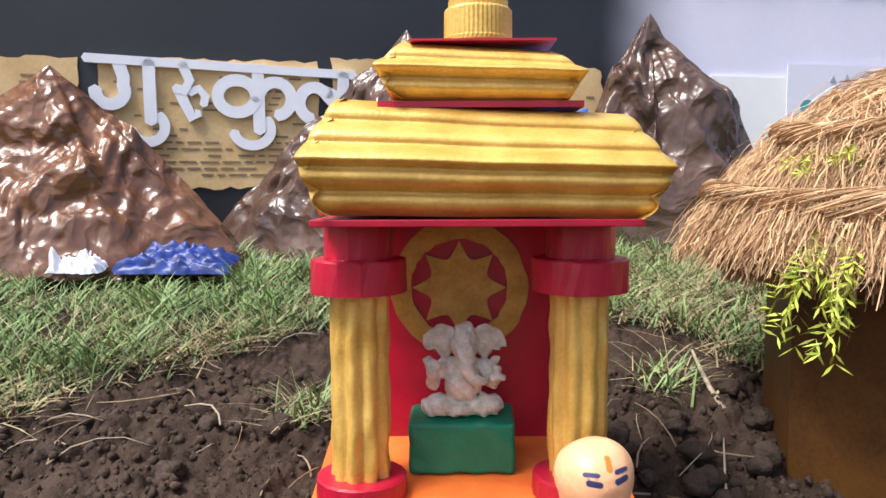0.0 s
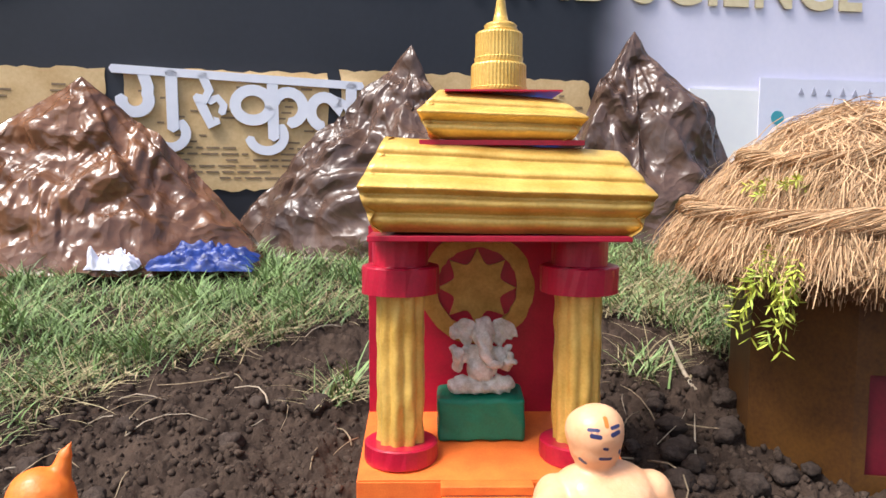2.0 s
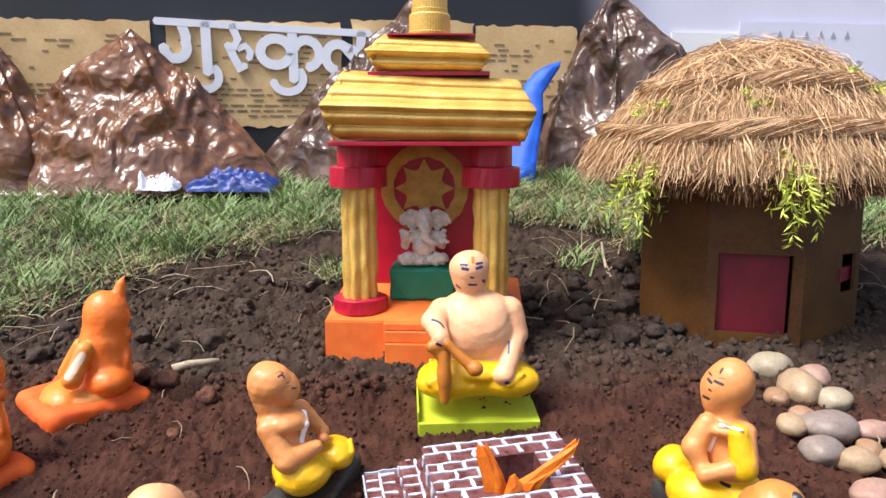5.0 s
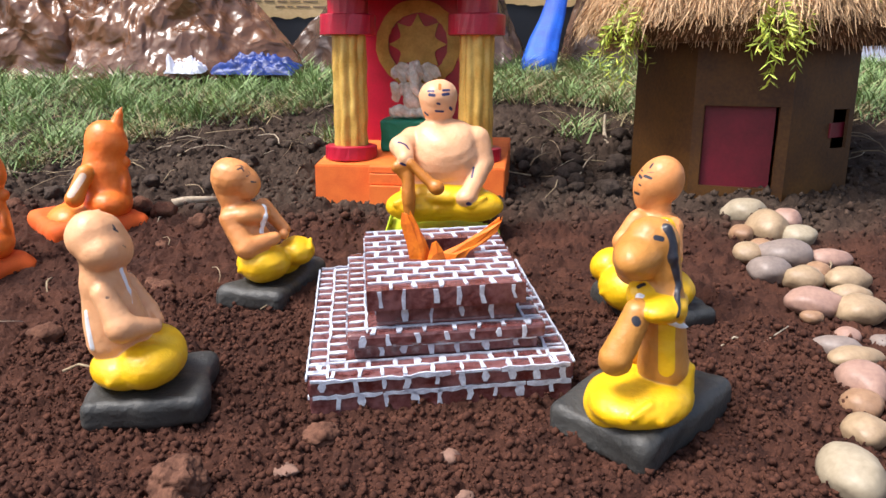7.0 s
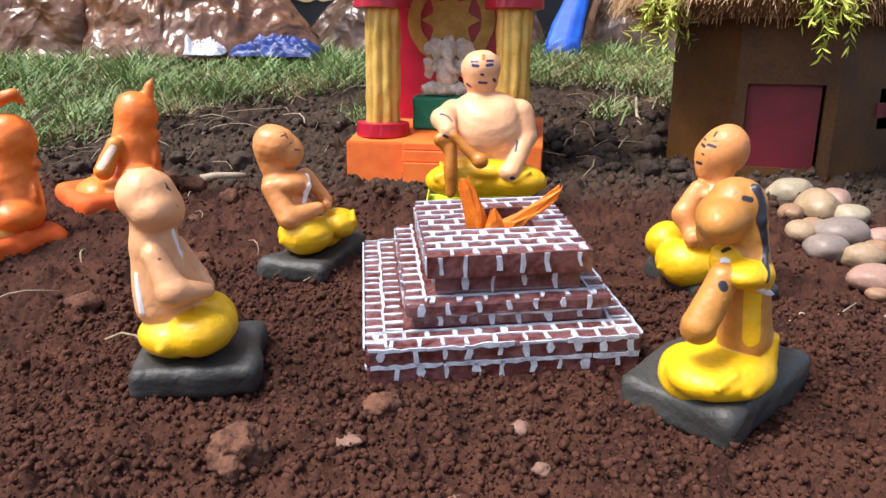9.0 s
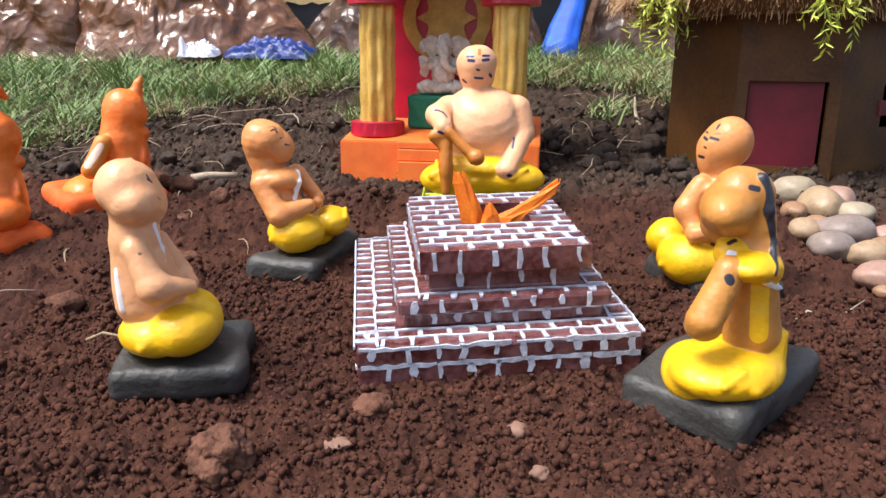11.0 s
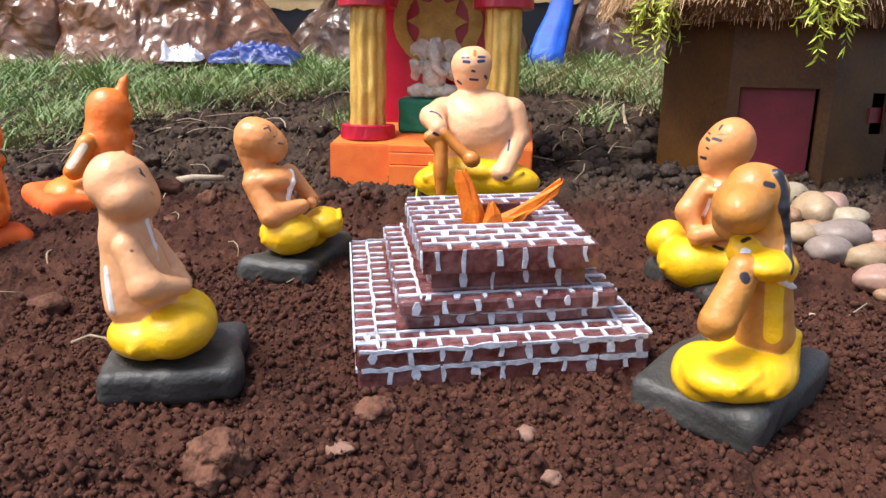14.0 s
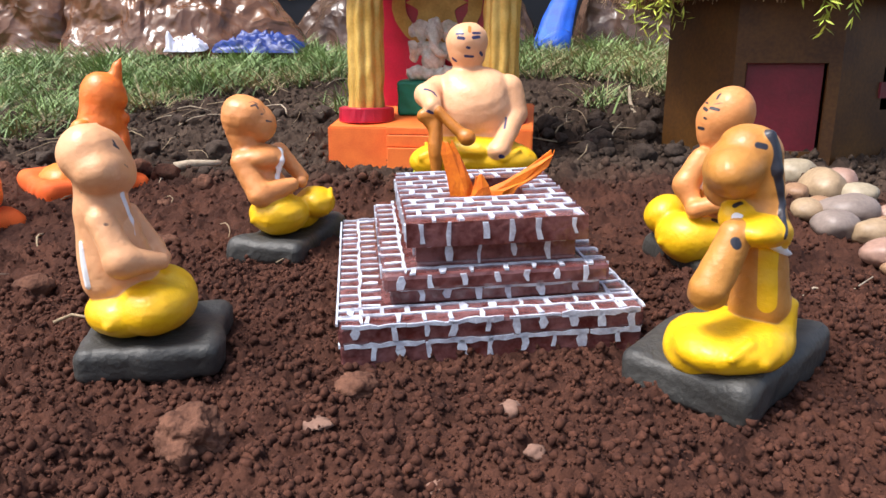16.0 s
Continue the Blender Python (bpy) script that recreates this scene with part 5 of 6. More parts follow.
def guru():
    skin = [("ball", (-0.0032, 0.0000, 0.1148), (0.0169, 0.0169, 0.0153)), ("ball", (-0.0029, 0.0000, 0.1065), (0.0147, 0.0147, 0.0127)), ("rod", (-0.0027, 0.0000, 0.0993), (-0.0021, 0.0000, 0.0826), 0.0102, 0.0108),
            ("ball", (0.0037, 0.0000, 0.0757), (0.0335, 0.0170, 0.0134)), ("rod", (-0.0050, 0.0000, 0.0733), (-0.0021, 0.0000, 0.0407), 0.0229, 0.0242), ("rod", (0.0100, 0.0000, 0.0737), (0.0100, 0.0000, 0.0410), 0.0229, 0.0242),
            ("ball", (0.0026, -0.0080, 0.0632), (0.0303, 0.0220, 0.0271)), ("rod", (0.0300, 0.0000, 0.0794), (0.0359, -0.0060, 0.0602), 0.0115, 0.0096), ("rod", (0.0359, -0.0060, 0.0602), (0.0253, -0.0300, 0.0389), 0.0092, 0.0070),
            ("ball", (0.0236, -0.0320, 0.0349), (0.0083, 0.0083, 0.0076)), ("rod", (-0.0245, 0.0000, 0.0781), (-0.0321, -0.0200, 0.0744), 0.0115, 0.0096), ("rod", (-0.0321, -0.0200, 0.0744), (-0.0267, -0.0400, 0.0673), 0.0092, 0.0070)]
    cloth = [("ball", (0.0038, -0.0040, 0.0248), (0.0494, 0.0300, 0.0153)), ("ball", (-0.0209, -0.0180, 0.0240), (0.0255, 0.0200, 0.0140)), ("ball", (0.0285, -0.0180, 0.0254), (0.0255, 0.0200, 0.0140)),
            ("ball", (0.0035, -0.0080, 0.0338), (0.0350, 0.0280, 0.0134))]
    dark = []
    white = [("rod", (-0.0242, -0.0400, 0.0610), (-0.0237, -0.0420, 0.0174), 0.0048, 0.0041), ("rod", (-0.0242, -0.0400, 0.0610), (-0.0336, -0.0400, 0.0607), 0.0048, 0.0054), ("rod", (-0.0336, -0.0400, 0.0607), (-0.0264, -0.0400, 0.0521), 0.0048, 0.0038),
            ("rod", (-0.0218, -0.0440, 0.0642), (-0.0019, -0.0480, 0.0453), 0.0041, 0.0038), ("ball", (-0.0007, -0.0480, 0.0454), (0.0057, 0.0057, 0.0057))]
    marks = [(1, ("rod", (-0.0092, -0.0156, 0.1178), (-0.0050, -0.0167, 0.1173), 0.0013, 0.0013)), (1, ("rod", (0.0022, -0.0158, 0.1180), (0.0070, -0.0129, 0.1188), 0.0013, 0.0013)), (1, ("rod", (-0.0105, -0.0140, 0.1207), (-0.0057, -0.0156, 0.1207), 0.0010, 0.0010)),
             (1, ("rod", (0.0021, -0.0144, 0.1215), (0.0075, -0.0109, 0.1218), 0.0010, 0.0010)), (1, ("rod", (-0.0024, -0.0164, 0.1109), (-0.0006, -0.0161, 0.1104), 0.0010, 0.0010)), (1, ("rod", (-0.0040, -0.0146, 0.1045), (0.0021, -0.0137, 0.1041), 0.0010, 0.0010)),
             (1, ("rod", (-0.0137, -0.0092, 0.1026), (-0.0112, -0.0104, 0.1008), 0.0013, 0.0013)), (1, ("rod", (0.0074, -0.0106, 0.1072), (0.0093, -0.0082, 0.1055), 0.0013, 0.0013)), (2, ("rod", (-0.0008, -0.0113, 0.1262), (-0.0007, -0.0145, 0.1226), 0.0013, 0.0013)),
             (1, ("rod", (-0.0334, -0.0299, 0.0795), (-0.0272, -0.0336, 0.0780), 0.0013, 0.0013)), (1, ("rod", (-0.0272, -0.0336, 0.0780), (-0.0241, -0.0372, 0.0753), 0.0013, 0.0013)), (1, ("rod", (-0.0293, -0.0450, 0.0629), (-0.0241, -0.0427, 0.0611), 0.0025, 0.0025)),
             (1, ("rod", (0.0285, -0.0197, 0.0585), (0.0272, -0.0277, 0.0513), 0.0010, 0.0010)), (1, ("rod", (0.0246, -0.0396, 0.0316), (0.0271, -0.0378, 0.0303), 0.0019, 0.0019))]
    place_figure("teacher_figure", [skin, cloth_folds(cloth, 5), dark, white], marks, M["guru_clay"], pose(0.0690, 0.3050, -0.0150, 0, 0, 3.6), "large pale clay figure in yellow cloth with a brown staff", 9, step=0.0010)
    t = thing("lime_mat", pose(0.0720, 0.3050, -0.0275, 6, 0, 6), "lime green folded card mat under the large clay figure", "mat")
    bm = bmesh.new()
    box(bm, -0.049, -0.034, -0.004, 0.049, 0.036, 0.0125, 0.0008)
    part("card_body", bm, M["lime"], t)
    bm = bmesh.new()
    box(bm, -0.0495, -0.032, -0.003, -0.0485, 0.030, 0.021)
    part("card_flap", bm, M["lime"], t, "raised lime card edge")


guru()


def ascetic(x, y, z, yaw, seed, label, s=1.0):
    """A draped orange clay figure that faces local -x."""
    skin = [("rod", (0.0018, -0.0160, 0.0422), (-0.0095, -0.0220, 0.0204), 0.0071, 0.0081), ("rod", (0.0019, 0.0160, 0.0382), (-0.0101, 0.0220, 0.0135), 0.0071, 0.0081), ("ball", (-0.0159, 0.0000, -0.0008), (0.0190, 0.0280, 0.0143)),
            ("ball", (0.0038, 0.0000, -0.0011), (0.0262, 0.0320, 0.0148)), ("rod", (0.0082, 0.0000, 0.0031), (0.0138, 0.0000, 0.0422), 0.0167, 0.0143), ("ball", (0.0143, 0.0000, 0.0680), (0.0100, 0.0100, 0.0143))]
    cloth = [("ball", (0.0225, 0.0000, 0.0678), (0.0186, 0.0186, 0.0200)), ("ball", (0.0208, 0.0000, 0.0753), (0.0138, 0.0138, 0.0124)), ("rod", (0.0206, 0.0000, 0.0614), (0.0178, 0.0000, 0.0421), 0.0171, 0.0186),
            ("rod", (0.0186, 0.0000, 0.0399), (0.0182, 0.0000, 0.0202), 0.0200, 0.0224), ("ball", (0.0181, -0.0000, 0.0124), (0.0224, 0.0340, 0.0171)), ("ball", (0.0340, -0.0060, 0.0654), (0.0076, 0.0076, 0.0086)),
            ("ball", (0.0363, -0.0040, 0.0494), (0.0052, 0.0052, 0.0057)), ("ball", (0.0337, 0.0000, 0.0282), (0.0062, 0.0200, 0.0143)), ("rod", (0.0316, 0.0000, 0.0804), (0.0355, 0.0000, 0.0930), 0.0067, 0.0043),
            ("rod", (0.0355, 0.0000, 0.0930), (0.0395, 0.0000, 0.1018), 0.0038, 0.0012)]
    dark = []
    white = []
    marks = [(2, ("rod", (-0.0119, -0.0279, 0.0261), (-0.0007, -0.0241, 0.0406), 0.0038, 0.0033))]
    if seed == 22:
        cloth = cloth[:-2] + [("rod", (0.016, 0, 0.098), (0.028, -0.003, 0.103), 0.0055, 0.0035), ("rod", (0.028, -0.003, 0.103), (0.033, 0, 0.097), 0.0035, 0.0022)]
    place_figure("draped_figure", [skin, cloth, dark, white], marks, M["orange_clay"], pose(x, y, z + 0.014, 0, 0, yaw) @ Matrix.Scale(s, 4), label, seed, "draped clay figures", 0.0012)
    # crumpled cloth seat
    g = [("slab", (0, 0, 0.009), (0.045, 0.037, 0.0115), 0.010)]
    fr = random.Random(seed)
    for q in range(12):
        a0, r0 = fr.uniform(0, 6.28), fr.uniform(0.7, 1.0)
        g.append(("rod", (0.046 * r0 * math.cos(a0), 0.037 * r0 * math.sin(a0), fr.uniform(0.002, 0.008)), (0.046 * r0 * math.cos(a0 + 0.7), 0.037 * r0 * math.sin(a0 + 0.7), fr.uniform(0.010, 0.019)), 0.0055, 0.0035))
    ob = melt("cloth_seat", [g], [], M["orange_cloth"], 0.0016, blend=0.002, lump=0.0018, lump_scale=70, seed=seed)
    ob.matrix_world = pose(x, y, z - 0.002, 6, 0, yaw + 20)
    tagged(ob, "crumpled deep orange cloth seat lying on the soil", "cloth", "cloth seats")


ascetic(-0.2660, 0.302, -0.0265, 33.3, 21, "draped orange clay figure with a topknot", 1.0)
ascetic(-0.3000, 0.182, -0.0390, 38, 22, "draped orange clay figure with a knotted topknot", 1.0)


# ---- thatched hut ----
HX, HY, HR = 0.378, 0.564, 0.113


def hut():
    t = thing("model_hut", pose(HX, HY, 0.0), "eight-sided brown card hut with a coir thatched roof", "model hut")
    # wall: eight-sided folded card with a doorway and a small side window
    bm = bmesh.new()
    z0, z1 = -0.02, 0.175
    door_a, door_w, dz0, dz1 = radians(257.5), 0.31, 0.006, 0.088
    win_a, win_w, wz0, wz1 = radians(316), 0.10, 0.045, 0.085
    cuts = sorted({round(x, 4) for x in list(np.linspace(0, 2 * math.pi, 73)[:-1]) + [door_a - door_w, door_a + door_w, win_a - win_w, win_a + win_w]})
    zs = [z0, dz0, wz0, wz1, dz1, z1]
    def vert(a, z, r):
        g = (a - door_a + math.pi / 8) % (math.pi / 4) - math.pi / 8
        rr = (r + 0.002) * math.cos(math.pi / 8) * 1.045 / math.cos(g) + 0.0015 * (z - 0.08) / 0.1 * math.sin(2 * a)
        return bm.verts.new((rr * math.cos(a), rr * math.sin(a), z))
    O = [[vert(a, z, HR) for z in zs] for a in cuts]
    I = [[vert(a, z, HR - 0.003) for z in zs] for a in cuts]
    n = len(cuts)
    def hole(i, k):
        m = (cuts[i] + (cuts[(i + 1) % n] if i + 1 < n else 2 * math.pi)) / 2
        zc = (zs[k] + zs[k + 1]) / 2
        return (abs(m - door_a) < door_w and dz0 < zc < dz1) or (abs(m - win_a) < win_w and wz0 < zc < wz1)
    for i in range(n):
        j = (i + 1) % n
        for k in range(len(zs) - 1):
            if hole(i, k):
                continue
            bm.faces.new((O[i][k], O[j][k], O[j][k + 1], O[i][k + 1]))
            bm.faces.new((I[j][k], I[i][k], I[i][k + 1], I[j][k + 1]))
            if hole(j, k):
                bm.faces.new((O[j][k], I[j][k], I[j][k + 1], O[j][k + 1]))
            if hole((i - 1) % n, k):
                bm.faces.new((I[i][k], O[i][k], O[i][k + 1], I[i][k + 1]))
            if k + 1 < len(zs) - 1 and hole(i, k + 1):
                bm.faces.new((O[i][k + 1], O[j][k + 1], I[j][k + 1], I[i][k + 1]))
            if k and hole(i, k - 1):
                bm.faces.new((I[i][k], I[j][k], O[j][k], O[i][k]))
    part("wall", bm, M["hut"], t)
    bm = bmesh.new()
    fr = Matrix.Rotation(door_a - radians(270), 4, 'Z')
    box(bm, -0.0385, -HR + 0.010, 0.002, 0.0325, -HR + 0.013, 0.092, m=fr @ Matrix.Translation((0, -0.0, 0)))
    part("door", bm, M["hut_door"], t, "dark red card door standing slightly ajar")
    bm = bmesh.new()
    box(bm, -0.016, -HR + 0.0005, 0.056, 0.016, -HR + 0.0035, 0.071, m=Matrix.Rotation(win_a - radians(270), 4, 'Z'))
    part("window_bar", bm, M["hut_door"], t, "dark red strip across the window")
    # roof
    prof = [(0.173, 0.174), (0.160, 0.191), (0.148, 0.206), (0.139, 0.219), (0.118, 0.240), (0.098, 0.256), (0.07, 0.277), (0.035, 0.291), (0.001, 0.297)]
    # solid base added so that no gaps show through the fibres
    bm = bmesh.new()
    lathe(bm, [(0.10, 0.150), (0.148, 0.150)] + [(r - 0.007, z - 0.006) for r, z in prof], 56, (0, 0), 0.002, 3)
    roof = part("roof", bm, M["thatch_under"], t, "added solid base under the thatch, in a shaded darker brown", smooth=True)
    rng = np.random.RandomState(5)
    V, F = [], []

    def strand(pts, w):
        b = len(V)
        d = pts[-1] - pts[0]
        s = np.cross(d, rng.normal(size=3))
        s = s / (np.linalg.norm(s) + 1e-9) * w
        for p in pts:
            V.append(p - s)
            V.append(p + s)
        for q in range(len(pts) - 1):
            F.append((b + 2 * q, b + 2 * q + 1, b + 2 * q + 3, b + 2 * q + 2))
    pr = np.array([r for r, _ in prof])[::-1]
    pz = np.array([z for _, z in prof])[::-1]

    def surf(a, r, lift):
        z = np.interp(r, pr, pz) if r <= 0.173 else 0.174 - (r - 0.173) * 1.2
        return np.array([(r + lift * 0.5) * math.cos(a), (r + lift * 0.5) * math.sin(a), z + lift])
    for layer, num, r0, r1, L0, L1 in (("under", 5000, 0.125, 0.150, 0.025, 0.045), ("skirt", 19000, 0.138, 0.165, 0.025, 0.055), ("mid", 11000, 0.085, 0.132, 0.025, 0.045), ("cap", 8500, 0.005, 0.088, 0.03, 0.05)):
        for _ in range(num):
            a, ra, ln = rng.uniform(0, 2 * math.pi), rng.uniform(r0, r1), rng.uniform(L0, L1)
            clump = 0.5 * math.sin(a * 31 + 3 * math.sin(a * 5)) + 0.45 * math.sin(a * 13 + 1 + 2 * math.sin(a * 3))
            rmax = 0.174 + 0.007 * clump + rng.normal() * 0.007 if layer == "skirt" else 0.158
            lift0 = abs(rng.normal()) * 0.0055 + 0.0042 * clump
            da = rng.normal() * (0.24 if layer == "skirt" else 0.5) - 0.25 * math.cos(a * 31 + 3 * math.sin(a * 5))
            if layer == "cap":
                da = rng.normal() * 0.9
            pts = []
            for f in (0, 0.35, 0.7, 1.0):
                r = min(ra + ln * f * 0.82, rmax)
                pts.append(surf(a + da * f * 0.5 * (0.05 / max(ra, 0.03)), r, lift0 + (0.004 * math.sin(math.pi * f) - 0.002 * f) * rng.uniform(0.3, 1.4)) + rng.normal(size=3) * 0.0015)
            if layer == "under":
                k = rng.uniform(0, 1)
                rt, zt = 0.148 + 0.024 * k, 0.143 + 0.028 * k + rng.normal() * 0.003
                pts = [np.array([(0.135 + (rt - 0.135) * f) * math.cos(a + 0.04 * da * f), (0.135 + (rt - 0.135) * f) * math.sin(a + 0.04 * da * f), 0.172 + (zt - 0.172) * f + 0.006 * math.sin(math.pi * f)]) + rng.normal(size=3) * 0.001 for f in (0, 0.35, 0.7, 1.0)]
            strand(pts, rng.uniform(0.0002, 0.00045))
    ob = arr_ob("thatch", np.array(V), np.array(F), M["thatch"], roof)
    tagged(ob, "loose golden brown coir fibres", kind="stuff")
    # twisted ropes of fibre round the roof
    for r, z, tk in ((0.158, 0.211, 0.0135), (0.112, 0.258, 0.0125)):
        V.clear()
        F.clear()
        for _ in range(2600):
            a, ln, ph = rng.uniform(0, 6.283), rng.uniform(0.15, 0.5), rng.uniform(0, 6.283)
            rad = tk * math.sqrt(rng.uniform(0.2, 1.0))
            pts = []
            for q in range(7):
                f = q / 6
                aa = a + ln * f
                p = ph + 5 * ln * f + 0.5 * math.sin(aa * 3)
                rr = r + 0.004 * math.sin(aa * 4 + z * 50) + rad * math.cos(p)
                pts.append(np.array([rr * math.cos(aa), rr * math.sin(aa), z + 0.004 * math.sin(aa * 3) + rad * 0.8 * math.sin(p)]))
            strand(pts, rng.uniform(0.00025, 0.0005))
        ob = arr_ob("fibre_rope", np.array(V), np.array(F), M["thatch"], roof)
        tagged(ob, "twisted rope of coir fibre", kind="stuff")
    # sprigs of yellow-green fern hanging from the roof
    def sprig(a, r0, r1, num, size, seed, drop=0.0):
        rg = np.random.RandomState(seed)
        bm = bmesh.new()
        for s in range(num):
            aa, rr = a + rg.normal() * 0.065, r0 + (r1 - r0) * rg.uniform(0, 1)
            p0 = surf(aa, rr, 0.008)
            out = np.array([math.cos(aa), math.sin(aa), 0])
            d = out * rg.uniform(0.2, 0.9) + np.array([rg.normal() * 0.5, rg.normal() * 0.5, -rg.uniform(0.1, 1.0) * (0.3 + drop)])
            d /= np.linalg.norm(d)
            ln = size * rg.uniform(0.6, 1.2)
            for k in range(13):
                c = p0 + d * ln * (k + 1) / 13 + np.array([0, 0, -drop * 0.5 * ln * (k / 13) ** 2])
                for sg in (-1, 1):
                    side = np.cross(d, rg.normal(size=3))
                    side = side / np.linalg.norm(side) * sg
                    tip = c + (side * 0.8 + d * 0.7) * size * 0.34
                    wd = np.cross(tip - c, rg.normal(size=3))
                    wd = wd / np.linalg.norm(wd) * size * 0.030
                    m = (c + tip) / 2
                    vs = [bm.verts.new(q) for q in (c, m - wd, tip, m + wd)]
                    bm.faces.new(vs)
        part("fern_sprig", bm, M["fern"], t, "yellow-green fern sprig tucked in the thatch")
    sprig(radians(217), 0.172, 0.188, 11, 0.033, 1, 1.7)
    sprig(radians(214), 0.150, 0.175, 5, 0.020, 11, 0.5)
    sprig(radians(266), 0.160, 0.190, 13, 0.033, 2, 1.6)
    sprig(radians(206), 0.118, 0.140, 7, 0.022, 3)
    sprig(radians(248), 0.110, 0.125, 7, 0.022, 4)
    sprig(radians(312), 0.080, 0.115, 9, 0.026, 5)
    sprig(radians(300), 0.155, 0.165, 4, 0.020, 6)


hut()


# ---- pebbles ----
def pebble(x, y, sx, sy, sz, yaw, seed, col, zoff=0.0):
    bm = bmesh.new()
    bmesh.ops.create_icosphere(bm, subdivisions=4, radius=1.0)
    for v in bm.verts:
        k = 1 + 0.13 * noise.noise(v.co * 1.1 + Vector((seed * 3.7, 0, 0))) + 0.03 * noise.noise(v.co * 3 + Vector((0, seed, 0)))
        v.co = Vector((v.co.x * sx * k, v.co.y * sy * k, v.co.z * sz * k))
    ob = mesh_ob("pebble", bm, M[col], True)
    ob.matrix_world = pose(x, y, ground_z(x, y) + sz * 0.50 - 0.002 + zoff, 6 * math.sin(seed), 6 * math.cos(seed * 2), yaw)
    return ob


for nm, c, c2 in (("peb_cream", (0.36, 0.26, 0.16), (0.24, 0.16, 0.095)), ("peb_pink", (0.35, 0.215, 0.165), (0.24, 0.14, 0.11)), ("peb_grey", (0.24, 0.19, 0.165), (0.155, 0.12, 0.105)), ("peb_tan", (0.32, 0.19, 0.11), (0.21, 0.115, 0.065)), ("peb_pale", (0.36, 0.30, 0.215), (0.25, 0.205, 0.14))):
    M[nm] = mat(nm, [k * 1.15 for k in c], c2, 0.5, 45, 380, 0.5, 0.0008, mix=0.7)


def stone_row():
    rows = ((0.348, 0.39, 17.9, 16.0, 9.3, -25, "pale"), (0.356, 0.344, 15.1, 21.0, 10.9, 0, "cream"), (0.381, 0.37, 11.9, 14.3, 8.3, 0, "pink"), (0.331, 0.329, 9.1, 12.7, 6.5, 0, "tan"), (0.378, 0.326, 13.8, 13.0, 7.6, 23, "pale"), (0.325, 0.282, 11.1, 11.5, 6.7, 0, "cream"), (0.341, 0.302, 9.4, 8.5, 5.0, -3, "tan"), (0.351, 0.277, 18.1, 16.3, 9.5, -16, "grey"), (0.332, 0.243, 16.3, 13.8, 8.1, 21, "grey"), (0.387, 0.277, 15.4, 10.7, 6.2, 8, "pink"), (0.351, 0.231, 13.2, 12.8, 7.5, -5, "cream"), (0.368, 0.249, 8.2, 11.1, 5.9, 0, "tan"), (0.384, 0.235, 15.1, 12.0, 7.0, 19, "cream"), (0.376, 0.233, 5.8, 5.6, 3.3, 6, "pink"), (0.378, 0.209, 12.2, 8.8, 5.1, -7, "cream"), (0.345, 0.188, 17.4, 13.4, 7.8, -20, "pink"), (0.371, 0.178, 14.8, 13.8, 8.0, 17, "cream"), (0.338, 0.17, 7.0, 6.1, 3.6, 4, "tan"), (0.351, 0.144, 7.1, 7.3, 4.2, 0, "pink"), (0.339, 0.128, 12.8, 8.2, 4.8, -22, "grey"), (0.345, 0.115, 15.9, 9.5, 4.9, 15, "cream"), (0.336, 0.081, 12.2, 16.0, 8.8, 0, "pink"), (0.327, 0.061, 9.6, 10.3, 6.0, 0, "tan"), (0.319, 0.035, 9.7, 10.9, 6.4, 0, "cream"), (0.298, -0.002, 12.7, 17.7, 9.1, 0, "pale"), (0.369, 0.137, 6.9, 6.7, 3.9, 0, "grey"))
    for i, (x, y, a, b, c, yaw, col) in enumerate(rows):
        ob = pebble(x, y, a * 0.00112, b * 0.00112, c * 0.00135, yaw, i + 1.3, "peb_" + col)
        tagged(ob, {"pale": "pale grey-cream", "cream": "cream", "pink": "pinkish", "grey": "mauve grey", "tan": "tan"}[col] + " smooth river pebble bedded in the soil", "pebble", "pebbles by the hut")


stone_row()


# ---- earth clods, chips and twigs ----
M["clod"] = mat("earth_clod", (0.17, 0.080, 0.052), (0.07, 0.032, 0.022), 0.95, 90, 420, 1.0, 0.003, spec=0.15)
M["grey_clod"] = mat("grey_earth_clod", (0.075, 0.055, 0.045), (0.04, 0.028, 0.022), 0.95, 90, 420, 1.0, 0.003, spec=0.15)
M["chip"] = mat("pinkish_stone_chip", (0.25, 0.14, 0.10), (0.16, 0.085, 0.06), 0.8, 150, 600)


def lump_ob(name, x, y, r, seed, m, label, cat, flat=0.8, sub=3, group="", sink=0.5):
    bm = bmesh.new()
    bmesh.ops.create_icosphere(bm, subdivisions=sub, radius=1.0)
    for v in bm.verts:
        k = 1 + 0.35 * noise.noise(v.co * 1.4 + Vector((seed * 5.1, 0, 0))) + 0.16 * noise.noise(v.co * 4 + Vector((0, seed * 2, 0))) + 0.07 * noise.noise(v.co * 9)
        v.co = Vector((v.co.x * k, v.co.y * k, v.co.z * k * flat)) * r
    ob = mesh_ob(name, bm, m, True)
    ob.matrix_world = pose(x, y, ground_z(x, y) + r * flat * sink - 0.0028, 0, 0, seed * 77)
    tagged(ob, label, cat, group)


